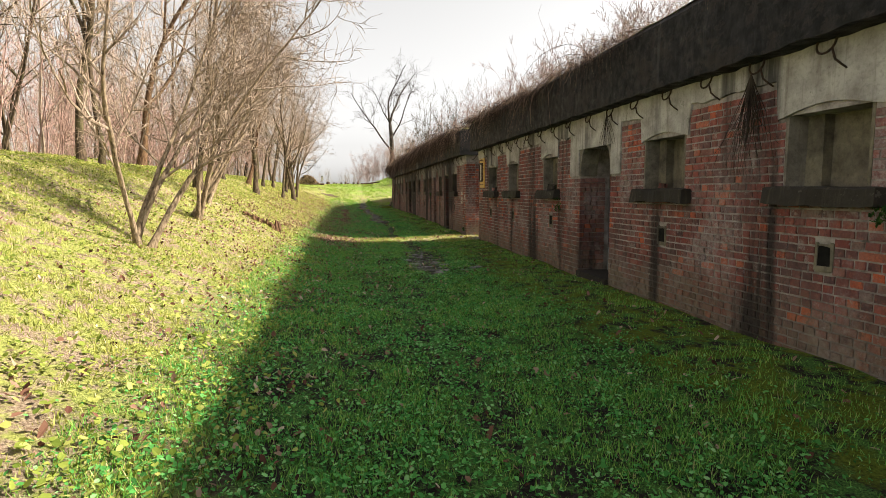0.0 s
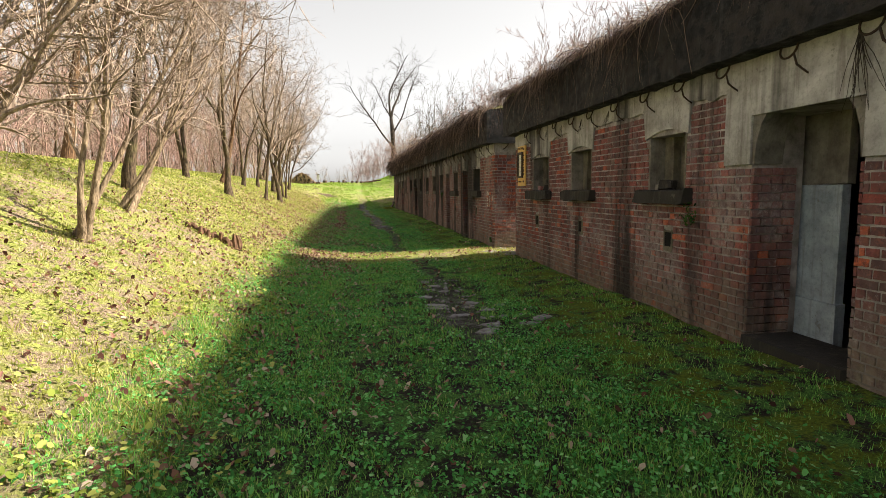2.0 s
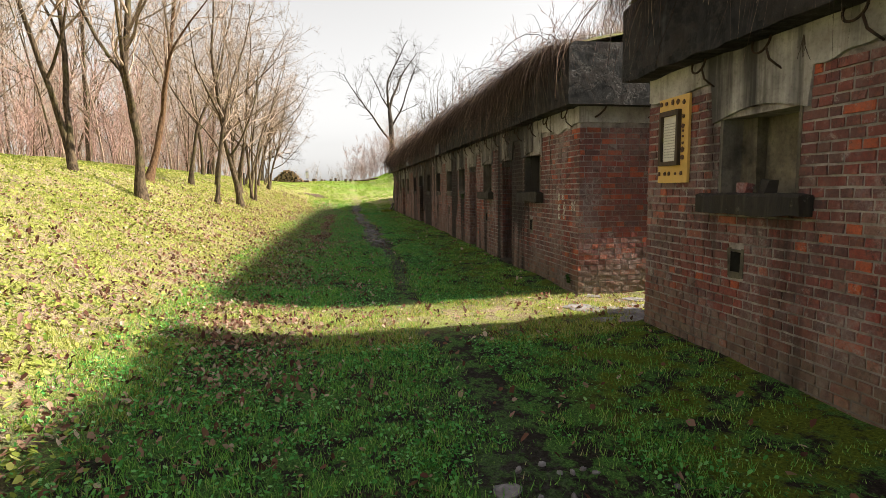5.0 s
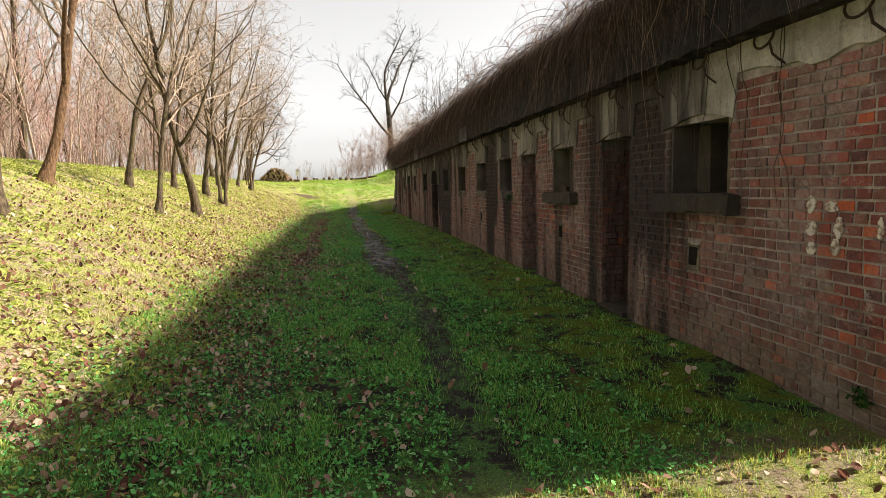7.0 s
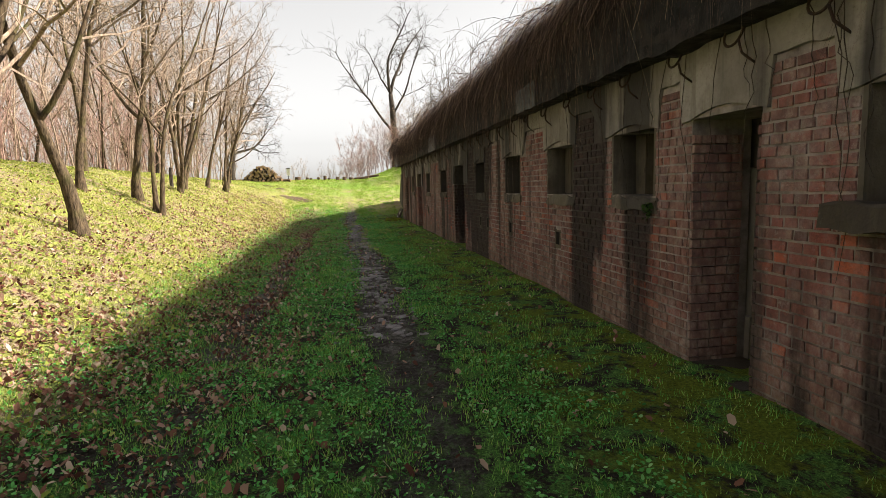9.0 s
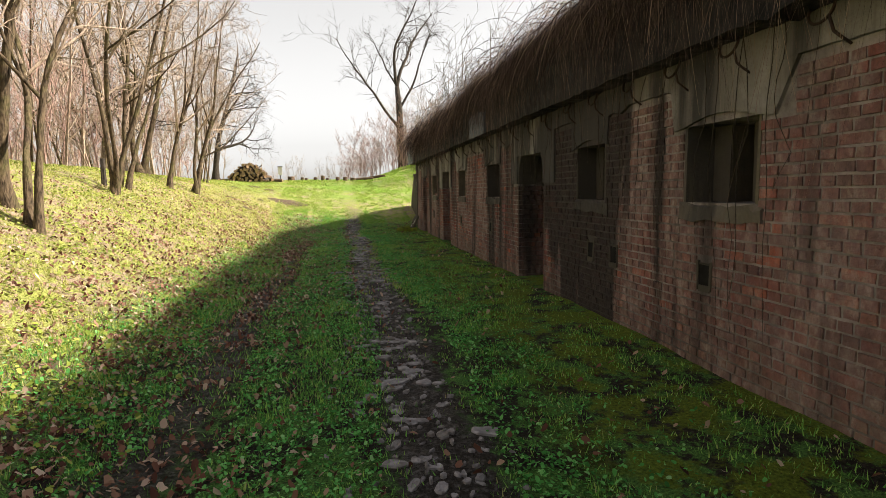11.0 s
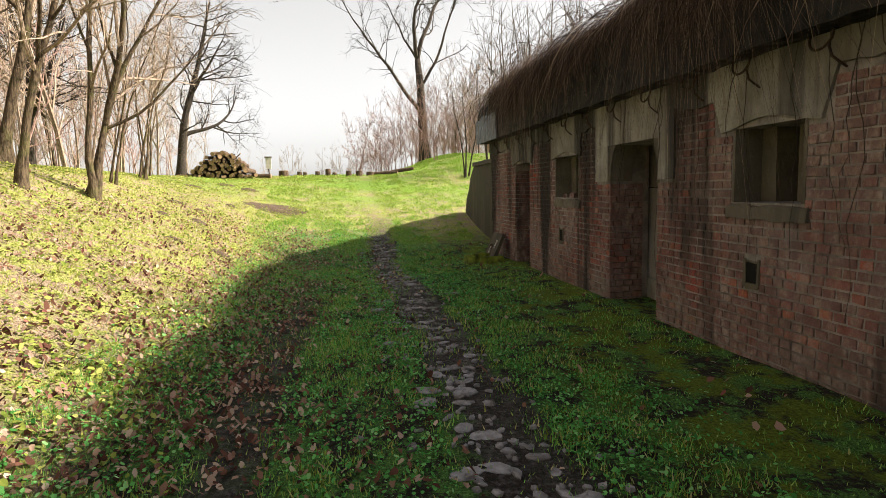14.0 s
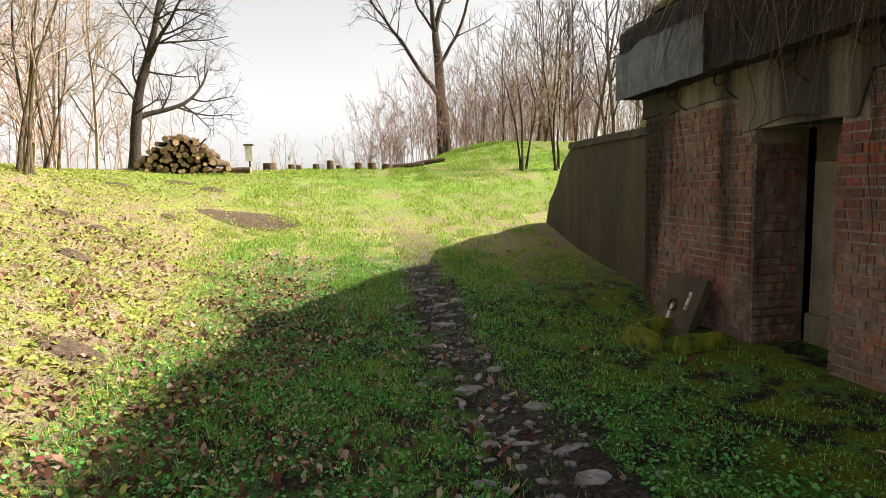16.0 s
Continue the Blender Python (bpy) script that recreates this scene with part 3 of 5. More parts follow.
def slot(y, wall, here, z=1.21, w=0.13, h=0.17):
    """A small loophole with a plastered rim, under a window; a dark block paints its shade."""
    m = Mesh()
    for a, b, c, d in ((y - w / 2 - 0.025, y - w / 2, z - 0.04, z + h + 0.03), (y + w / 2, y + w / 2 + 0.025, z - 0.04, z + h + 0.03), (y - w / 2, y + w / 2, z - 0.05, z), (y - w / 2, y + w / 2, z + h, z + h + 0.02)):
        m.box(FX - 0.006, FX + 0.03, a, b, c, d, 0.006)
    ob = m.link("loophole_rim", DINGY, wall)
    ob.matrix_parent_inverse = here
    m = Mesh()
    m.box(FX + 0.002, FX + 0.03, y - w / 2, y + w / 2, z, z + h)
    ob = m.link("loophole", SLOT_SHADE, wall, "loophole drawn as a dark block, its shade painted on")
    ob.matrix_parent_inverse = here


def doorway(number, kind, a, b, leaf, leaf_mat):
    d = empty("door_%d" % number, (FX, a, BASE), label="deep brick doorway with a grey plastered inner wall", category="doorway", kind="structure")
    z1 = HEIGHTS[kind][1]
    top = 2.1 if kind == "portal" else 2.45
    m = Mesh()
    for p, q, za, zb in courses(FX, FX + 0.46, [], BASE, top):
        out = min(max(random.gauss(-0.001, 0.002), -0.006), 0.001)
        m.box(p, q, b - 0.03 + out, b, za, zb, 0.0035)
    fix(m.link("jamb_bricks", BRICK, d, "dark red jamb bricks"))
    m = Mesh()
    for p, q, za, zb in courses(FX, FX + 0.46, [], BASE, top):
        m.box(p, q, a, a + 0.03 + min(max(random.gauss(-0.001, 0.002), -0.006), 0.001), za, zb, 0.0035)
    fix(m.link("jamb_bricks", BRICK, d))
    if kind == "portal":
        # worn haunches under the lintel
        for p, s in ((a, 1), (b, -1)):
            m = Mesh()
            out = [(p, 2.1), (p + s * 0.03, 2.1), (p + s * 0.05, 2.3), (p + s * 0.1, 2.46), (p + s * 0.16, z1), (p, z1)]
            m.prism(out if s > 0 else out[::-1], FX + 0.002, FX + 0.3)
            fix(m.link("haunch", PLASTER, d))
    boxes("soffit", d, PLASTER, (FX + 0.014, FX + 0.5, a + 0.03, b - 0.03, z1 + 0.002, z1 + 0.02))
    p, q, lo, hi = leaf
    boxes("inner_wall", d, leaf_mat, (FX + 0.58, FX + 0.66, p, q, lo + 0.42, hi), (FX + 0.55, FX + 0.66, p - 0.02, q + 0.02, lo, lo + 0.42), j=0.006)
    boxes("inner_wall", d, PLASTER, (FX + 0.6, FX + 0.68, p - 0.02, q + 0.02, hi + 0.01, 2.7), j=0.006)
    boxes("threshold", d, DARKSTONE, (FX - 0.05, FX + 0.5, a + 0.03, b - 0.03, BASE, 0.5), j=0.008)
    return d


# near-black fill that stands for the shade inside the loopholes
n_slot = Nodes("slot_shade", 0.95, 0.1)
SLOT_SHADE = n_slot.done(n_slot.ramp(n_slot.noise(9, 4), (0.3, (0.006, 0.006, 0.006)), (0.7, (0.02, 0.019, 0.018))))
# inner plaster paled to paint in the sky light that enters the doorways
LIT_PLASTER = concrete_material("lit_plaster", (0.5, 0.48, 0.46), (0.3, 0.29, 0.28), 0.4, 0.55, 0.7)
LEAVES = {5.22: (5.93, 6.42, 0.42, 1.9, SKY_LIME), 18.31: (19.05, 19.42, 0.42, 2.2, LIT_PLASTER), 21.29: (22.0, 22.36, 0.42, 2.1, LIT_PLASTER), 30.52: (31.3, 31.86, 0.42, 2.0, SKY_LIME), 37.48: (38.05, 38.75, 0.42, 2.0, LIT_PLASTER), 41.6: (42.1, 42.4, 0.42, 2.2, LIT_PLASTER)}
nw = nd = 0
for blk in BLOCKS:
    for kind, a, b in blk["openings"]:
        if kind in ("window", "hole"):
            nw += 1
            window(nw, kind, a, b)
        else:
            nd += 1
            p, q, lo, hi, lm = LEAVES[a]
            doorway(nd, kind, a, b, (p, q, lo, hi), lm)
for blk in BLOCKS:
    for y in blk["slots"]:
        slot(y, blk["wall"], blk["here"])

# ---- rubble on the sills ----
def rubble(y, z, size, mat, label, name="rubble", turn=0.0, lean=0.0):
    """A broken piece of brick or stone with knocked-off corners."""
    m = Mesh()
    m.box(-size * 0.28, size * 0.28, -size * 0.5, size * 0.5, 0.0, size * 0.8, size * 0.09, size * 0.06)
    at = pose(FX + 0.08, y, z, 0, lean, turn)
    m.v = [tuple(at @ Vector(v)) for v in m.v]
    m.link(name, mat, None, label, category="rubble", group="rubble on the window sills")


for y, size, mat, label, turn, lean in ((7.96, 0.09, PLASTER, "pale broken lump of plaster on a dark sill", 20, 0), (7.82, 0.17, DARKSTONE, "dark broken slab leaning on a sill", 35, 18), (12.1, 0.12, BRICK, "broken red brick lying on a sill", 10, 5), (11.85, 0.15, DARKSTONE, "dark broken slab leaning on a sill", -20, 15), (3.98, 0.1, BRICK, "broken red brick lying on a sill", 15, 0), (20.3, 0.11, DARKSTONE, "dark broken slab leaning on a sill", 30, 5), (40.2, 0.1, BRICK, "broken red brick lying on a sill", -15, 0), (39.9, 0.12, BRICK, "broken red brick lying on a sill", 25, 4)):
    rubble(y, 1.862, size, mat, label, "rubble", turn, lean)

# ---- iron hooks under the slab ----
n_iron = Nodes("rusty_iron", 0.8, 0.4)
IRON = n_iron.done(n_iron.ramp(n_iron.noise(30, 4), (0.3, (0.012, 0.01, 0.009)), (0.7, (0.05, 0.025, 0.015))), None, n_iron.noise(90, 3), 0.003)


def hook(y):
    """A forged cable hook: a half ring that curls out of the band, and its tail down to the wall."""
    h = empty("wall_hook", (FX - 0.02, y, 2.95), label="rusty iron cable hook bent out of the concrete band", category="hook", group="iron hooks under the roof slab")
    r = random.uniform(0.085, 0.1)
    ring = [(FX - 0.075 - 0.02 * math.sin(a), y + r * math.cos(a), 3.02 - r * 0.95 * math.sin(a)) for a in np.linspace(-0.3, math.pi + 0.3, 12)]
    m = Mesh()
    m.tube(ring, [0.0095] * 12, 6)
    fix(m.link("ring", IRON, h, smooth=True))
    m = Mesh()
    p = ring[8]
    m.tube([p, (FX - 0.085, y - 0.1, 2.87), (FX - 0.06, y - 0.13, 2.83), (FX - 0.012, y - 0.15, 2.79)], [0.0095, 0.0095, 0.009, 0.008], 6)
    fix(m.link("shank", IRON, h, smooth=True))


for a, b in ((-3, 13.2), (15.5, 44.1)):
    y = a + 0.1
    while y < b:
        hook(y + random.uniform(-0.04, 0.04))
        y += 0.735
for x in (3.95, 4.75, 5.5):
    h = empty("wall_hook", (x, 15.18, 2.93), label="rusty iron cable hook bent out of the concrete band", category="hook", group="iron hooks under the roof slab")
    m = Mesh()
    m.tube([(x - 0.04, 15.19, 2.9), (x, 15.12, 2.93), (x + 0.05, 15.06, 3.0), (x + 0.06, 15.05, 3.04)], [0.013] * 4, 6)
    fix(m.link("shank", IRON, h))

n_w = Nodes("white_paint", 0.7, 0.3)
WHITE = n_w.done(n_w.ramp(n_w.noise(30, 4), (0.4, (0.2, 0.14, 0.12)), (0.55, (0.6, 0.58, 0.55))))
for y, z, a, b in ((15.92, 1.8, 0.03, 0.07), (15.91, 1.64, 0.035, 0.06), (15.76, 1.79, 0.05, 0.03), (15.7, 1.66, 0.03, 0.06), (15.72, 1.53, 0.03, 0.05), (15.42, 1.68, 0.018, 0.06), (15.34, 1.7, 0.018, 0.07), (15.9, 1.5, 0.03, 0.05)):
    m = Mesh()
    ring = [(y + a * math.cos(t) * (1 + 0.8 * noise.noise((math.cos(t) * 2 + y * 7, math.sin(t) * 2, z))), z + b * math.sin(t) * (1 + 0.8 * noise.noise((math.sin(t) * 2, y * 5, z)))) for t in np.linspace(0, 2 * math.pi, 15)[:-1]]
    m.prism(ring, FX - 0.009, FX)
    m.link("paint_blot", WHITE, BLOCKS[1]["wall"], "white paint blot").matrix_parent_inverse = BLOCKS[1]["here"]

# ---- retaining wall past the far block ----
rw = empty("retaining_wall", (3.98, 44.25, 0.3), label="dark stained concrete retaining wall with a sloping end", category="wall", kind="structure")
m = Mesh()
m.prism([(44.2, 0.2), (49.0, 0.2), (48.5, 1.05), (48.2, 1.3), (48.0, 1.75), (47.65, 2.05), (47.4, 2.4), (46.95, 2.7), (44.2, 2.66)], 3.97, 4.4)
fix(m.link("body", RETAIN, rw))
rough_ledge("coping", rw, RETAIN, 3.92, 4.4, 44.2, 46.98, 2.66, 2.77, 0.012)

# ---- earth and turf on the roofs ----
def roof_z(x, y):
    z = float(np.interp(x, (3.5, 4.1, 6, 9, 13, 19, 24), (3.85, 4.02, 4.45, 5.2, 5.4, 2.0, 0.3)))
    z += 0.16 * smooth01((y - 15) / 4) * smooth01((x - 3.45) / 0.3)
    return z + 0.07 * noise.noise((x, y * 0.8, 4)) + 0.04 * noise.noise((x * 3, y * 3, 2)) + 0.12 * noise.noise((9, y * 0.35, 2))


for y0, y1 in ((-9.1, 13.6), (15.05, 44.3)):
    xs = [3.5, 3.6, 3.75, 3.95, 4.2, 4.6, 5.2, 6, 7, 8, 9, 11, 13, 16, 19, 24]
    ys = [float(v) for v in np.arange(y0, y1 + 0.01, (y1 - y0) / round((y1 - y0) / 0.3))]
    ob = sheet(xs, ys, lambda x, y: roof_z(x, y) * (1 if y0 + 0.2 < y < y1 - 0.2 else 0.985), "roof_earth", TURF, label="earth and dry turf covering the roof slab", category="roof", kind="structure")
    sk = Mesh()
    for y, s in ((y0, 1), (y1, -1)):
        for a, b in zip(xs[10:-1], xs[11:]):
            q = [(a, y, 0.2), (b, y, 0.2), (b, y, roof_z(b, y) * 0.985), (a, y, roof_z(a, y) * 0.985)]
            sk.face(*(q if s > 0 else q[::-1]))
    sk.link("earth_side", TURF, ob)


# ---- grass, leaves and weeds as masses ----
def bulk(name, verts, faces, mat, **tags):
    me = bpy.data.meshes.new(name)
    me.from_pydata(verts.reshape(-1, 3).tolist(), [], faces.tolist())
    me.materials.append(mat)
    me.update()
    return tagged(new(name, me), kind="stuff", **tags)


rng = np.random.default_rng(7)
HX, HY = np.linspace(-12, 7, 191), np.linspace(-8, 64, 721)
HZ = np.array([[ground_z(float(x), float(y)) for x in HX] for y in HY])
PATCH = np.array([[0.7 * noise.noise((float(x) * 0.9, float(y) * 0.6, 11)) + 0.6 * noise.noise((float(x) * 2.3, float(y) * 2.0, 5)) + 0.9 * noise.noise((float(x) * 4.6, float(y) * 4.6, 8)) for x in HX] for y in HY])


def grid_at(table, x, y, step):
    fx, fy = np.clip((x + 12) / (0.1 * step), 0, table.shape[1] - 1.001), np.clip((y + 8) / (0.1 * step), 0, table.shape[0] - 1.001)
    i, j = fx.astype(int), fy.astype(int)
    u, v = fx - i, fy - j
    return (table[j, i] * (1 - u) + table[j, i + 1] * u) * (1 - v) + (table[j + 1, i] * (1 - u) + table[j + 1, i + 1] * u) * v


def track(x, y):
    """How far a spot belongs to the trodden, stony track: 1 in its middle. The sunlit strip counts in part."""
    mid = 1.45 + 0.12 * np.sin(y * 0.7) - 0.25 * np.clip((y - 24) / 20, 0, 1) + 0.5 * np.clip((44 - y) / 8, 0, 1) * 0
    w = np.where(y > 22, 0.42, np.where((y > 7.6) & (y < 11), 0.5, 0.2))
    t = np.clip(1.3 - np.abs(x - mid) / w, 0, 1)
    rut = np.clip(1.2 - np.abs(x + 0.25 - 0.1 * np.sin(y)) / 0.35, 0, 1) * (y > 23) * (y < 40)
    # fewer dark green plants where the strip is painted sunlit
    lit_strip = 0.6 * ((x > -1.1) & (y > 13.35) & (y < 15.2))
    return np.maximum(np.maximum(t * (y > 7), rut * 0.8), lit_strip)


def open_ground(x, y):
    return ~((x > 3.62) & (((y > -9) & (y < 13.5)) | ((y > 15.1) & (y < 48.8)))) & (x < 6.9)


def blades(name, n, x0, x1, y0, y1, h0, h1, width, mat, thin=0.0, label="", sunny=False):
    x, y = rng.uniform(x0, x1, n), rng.uniform(y0, y1, n)
    p = grid_at(PATCH, x, y, 1)
    keep = open_ground(x, y) & (rng.uniform(-0.5, 0.5, n) < 1.3 * p + 0.3 - thin) & (rng.uniform(0, 1, n) > track(x, y) * (0.45 if sunny else 0.92))
    if mat is GRASS:  # moss takes over towards the wall
        keep &= rng.uniform(0, 1, n) > 0.62 * np.clip((x - 1.9 - 0.5 * p) / 0.5, 0, 1)
    x, y, p = x[keep], y[keep], p[keep]
    n = len(x)
    z = grid_at(HZ, x, y, 1) - 0.006
    h = rng.uniform(h0, h1, n) * (0.6 + 0.8 * np.clip(p + 0.4, 0, 1.4))
    a, lean, turn = rng.uniform(0, 6.283, n), rng.uniform(0.1, 0.75, n), rng.uniform(0, 6.283, n)
    dx, dy = np.cos(a) * width / 2, np.sin(a) * width / 2
    ox, oy = np.cos(turn) * lean * h, np.sin(turn) * lean * h
    v = np.stack([np.stack([x - dx, y - dy, z], 1), np.stack([x + dx, y + dy, z], 1), np.stack([x + ox, y + oy, z + h], 1)], 1)
    v = v.reshape(-1, 3).tolist()
    f = [tuple(q) for q in (np.arange(n)[:, None] * 3 + [0, 1, 2]).tolist()]
    me = bpy.data.meshes.new(name)
    me.from_pydata(v, [], f)
    me.materials.append(mat)
    return tagged(new(name, me), label, "grass", kind="stuff")


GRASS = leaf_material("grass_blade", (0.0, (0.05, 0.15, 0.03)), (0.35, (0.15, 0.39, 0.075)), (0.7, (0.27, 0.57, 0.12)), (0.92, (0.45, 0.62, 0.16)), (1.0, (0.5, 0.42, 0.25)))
# paler copy of the grass, with the sun on the bank put into its colour
SUNGRASS = leaf_material("sunlit_grass_blade", (0.0, (0.15, 0.19, 0.03)), (0.5, (0.36, 0.38, 0.085)), (0.8, (0.52, 0.5, 0.17)), (1.0, (0.64, 0.56, 0.34)))
DRY = leaf_material("dry_grass", (0.0, (0.1, 0.07, 0.045)), (0.5, (0.22, 0.16, 0.09)), (0.85, (0.36, 0.27, 0.16)), (1.0, (0.12, 0.13, 0.05)), rough=0.85)
LITTER = leaf_material("fallen_leaf", (0.0, (0.05, 0.024, 0.02)), (0.3, (0.14, 0.06, 0.044)), (0.55, (0.27, 0.14, 0.1)), (0.78, (0.42, 0.28, 0.215)), (0.94, (0.64, 0.51, 0.42)), (1.0, (0.26, 0.08, 0.07)))
WEED = leaf_material("weed_leaf", (0.0, (0.03, 0.12, 0.025)), (0.5, (0.1, 0.37, 0.085)), (0.85, (0.19, 0.52, 0.15)), (1.0, (0.33, 0.6, 0.26)), rough=0.65)
SLOPEGRASS = leaf_material("slope_grass_blade", (0.0, (0.09, 0.2, 0.02)), (0.5, (0.23, 0.42, 0.05)), (0.85, (0.38, 0.52, 0.09)), (1.0, (0.55, 0.5, 0.24)))
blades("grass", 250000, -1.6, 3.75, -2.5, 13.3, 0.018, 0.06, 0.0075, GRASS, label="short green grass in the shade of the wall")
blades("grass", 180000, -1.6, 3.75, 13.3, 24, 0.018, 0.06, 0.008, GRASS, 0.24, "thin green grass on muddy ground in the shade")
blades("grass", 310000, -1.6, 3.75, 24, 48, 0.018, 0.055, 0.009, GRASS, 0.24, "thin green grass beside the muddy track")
blades("grass", 230000, -7.5, -0.9, 0, 30, 0.02, 0.06, 0.011, SUNGRASS, 0.1, "yellow-green grass on the sunlit bank")
blades("grass", 160000, -7.5, 2.5, 30, 60, 0.02, 0.06, 0.013, SUNGRASS, 0.15, "yellow-green grass on the sunlit slope")
blades("grass", 170000, -2.0, 6.9, 45.5, 62, 0.02, 0.075, 0.014, SLOPEGRASS, 0.1, "fresh green grass on the far slope")

# paler blades carry the strip's sunlight in their colour
blades("grass", 42000, -1.2, 4.4, 13.2, 15.3, 0.02, 0.055, 0.009, SUNGRASS, 0.1, "yellow-green grass in the sunlit strip between the blocks", True)


def flat_leaves(name, n, pick, s0, s1, mat, lift, curl, label, category, round_leaf=False):
    """Small leaves strewn over the ground, each a bent five-cornered blade."""
    x, y = pick(n)
    keep = open_ground(x, y) & ((track(x, y) < 0.5) | (not round_leaf))
    x, y = x[keep], y[keep]
    n = len(x)
    z = grid_at(HZ, x, y, 1) + rng.uniform(lift * 0.3, lift, n)
    s, a = rng.uniform(s0, s1, n), rng.uniform(0, 6.283, n)
    tx, ty = rng.normal(0, curl, n), rng.normal(0, curl, n)
    shape = [(-0.5, 0.0), (-0.25, -0.36), (0.28, -0.34), (0.55, 0.05), (0.22, 0.38), (-0.28, 0.34)]
    pts = []
    for u, v in shape:
        ju, jv = u * rng.uniform(0.75, 1.2, n), v * rng.uniform(0.6, 1.25, n)
        px, py = s * (ju * np.cos(a) - jv * np.sin(a)), s * (ju * np.sin(a) + jv * np.cos(a))
        pts.append(np.stack([x + px, y + py, z + px * tx + py * ty + s * 0.35 * np.abs(v) * curl * 2 + s * 0.2 * u * u], 1))
    v = np.stack(pts, 1).reshape(-1, 3).tolist()
    k = np.arange(n)[:, None] * 6
    f = (k + [0, 1, 2, 3]).tolist() + (k + [0, 3, 4, 5]).tolist()
    me = bpy.data.meshes.new(name)
    me.from_pydata(v, [], [tuple(q) for q in f])
    me.materials.append(mat)
    return tagged(new(name, me), label, category, kind="stuff")


def pick_bank(n):
    """Leaves gather in drifts along the foot of the bank."""
    pick = rng.uniform(0, 1, n)
    y = np.where(pick < 0.35, rng.uniform(22, 46, n), np.where(pick < 0.5, rng.uniform(12, 24, n), rng.uniform(-1, 47, n)))
    x = np.clip(rng.normal(-1.05, 0.85, n) - (rng.uniform(0, 1, n) < 0.22) * 2.2, -7, 1.0)
    drift = (grid_at(PATCH, x, y, 1) < rng.normal(0.12, 0.35, n)) & (rng.uniform(0, 1, n) < np.clip(0.35 + (y - 3) / 9, 0.3, 1))
    return x[drift], y[drift]


def pick_path(n):
    return rng.uniform(-1.2, 3.6, n), rng.uniform(-2, 47, n)


def pick_weeds(n):
    cx, cy = rng.uniform(-1.35, 2.5, n // 60), rng.uniform(-1, 47, n // 60)
    i = rng.integers(0, n // 60, n)
    r = rng.uniform(0.1, 0.42, n // 60)[i]
    return cx[i] + rng.normal(0, 1, n) * r, cy[i] + rng.normal(0, 1, n) * r


def pick_bank_weeds(n):
    cx, cy = rng.uniform(-6.5, -0.8, n // 40), rng.uniform(-1, 58, n // 40)
    i = rng.integers(0, n // 40, n)
    r = rng.uniform(0.12, 0.5, n // 40)[i]
    return cx[i] + rng.normal(0, 1, n) * r, cy[i] + rng.normal(0, 1, n) * r


# weed colour lifted as well, so that the bank looks sunlit
SUNWEED = leaf_material("sunlit_weed_leaf", (0.0, (0.11, 0.17, 0.025)), (0.6, (0.31, 0.37, 0.075)), (1.0, (0.5, 0.5, 0.16)), rough=0.7)
flat_leaves("fallen_leaves", 80000, pick_bank, 0.018, 0.052, LITTER, 0.035, 0.7, "dry brown leaves fallen on the bank", "leaves")
flat_leaves("fallen_leaves", 3000, pick_path, 0.02, 0.062, LITTER, 0.03, 0.6, "dry brown leaves fallen on the grass", "leaves")
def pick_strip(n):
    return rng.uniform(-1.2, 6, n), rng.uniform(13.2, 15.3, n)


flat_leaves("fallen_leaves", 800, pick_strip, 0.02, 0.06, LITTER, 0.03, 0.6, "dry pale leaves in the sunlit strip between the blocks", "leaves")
flat_leaves("weeds", 170000, pick_weeds, 0.012, 0.032, WEED, 0.05, 0.4, "low round-leaved green weeds in the grass", "weeds", True)
flat_leaves("weeds", 90000, pick_bank_weeds, 0.018, 0.05, SUNWEED, 0.05, 0.4, "low yellow-green weeds on the sunlit bank", "weeds", True)


def ribbons(name, mat, label, category, roots, outs, lengths, drops, width, ups, bend=1.0):
    """Long dry blades: each rises a little from its root, bends over and hangs."""
    n = len(roots)
    s = np.linspace(0, 1, 5)
    a = rng.uniform(0, 6.283, n)
    wv = np.stack([np.cos(a) * 0.4, np.sin(a), 0 * a], 1) * (width / 2)[:, None]
    rows = []
    for q in s:
        c = roots + outs * lengths[:, None] * np.array([min(1.0, q * bend), q, q])
        c[:, 1] += 0.05 * lengths * np.sin(7 * q + a)
        c[:, 2] += ups * lengths * q - drops * lengths * q * q
        w = wv * (1 - 0.85 * q)
        rows += [c - w, c + w]
    v = np.stack(rows, 1).reshape(-1, 3).tolist()
    k = np.arange(n)[:, None] * 10
    f = np.concatenate([k + [2 * i, 2 * i + 1, 2 * i + 3, 2 * i + 2] for i in range(4)]).tolist()
    me = bpy.data.meshes.new(name)
    me.from_pydata(v, [], [tuple(q) for q in f])
    me.materials.append(mat)
    return tagged(new(name, me), label, category, kind="stuff")


HANG = leaf_material("hanging_dry_grass", (0.0, (0.025, 0.018, 0.016)), (0.45, (0.08, 0.056, 0.05)), (0.8, (0.19, 0.135, 0.115)), (0.95, (0.36, 0.27, 0.21)), (1.0, (0.5, 0.4, 0.3)), rough=0.9)


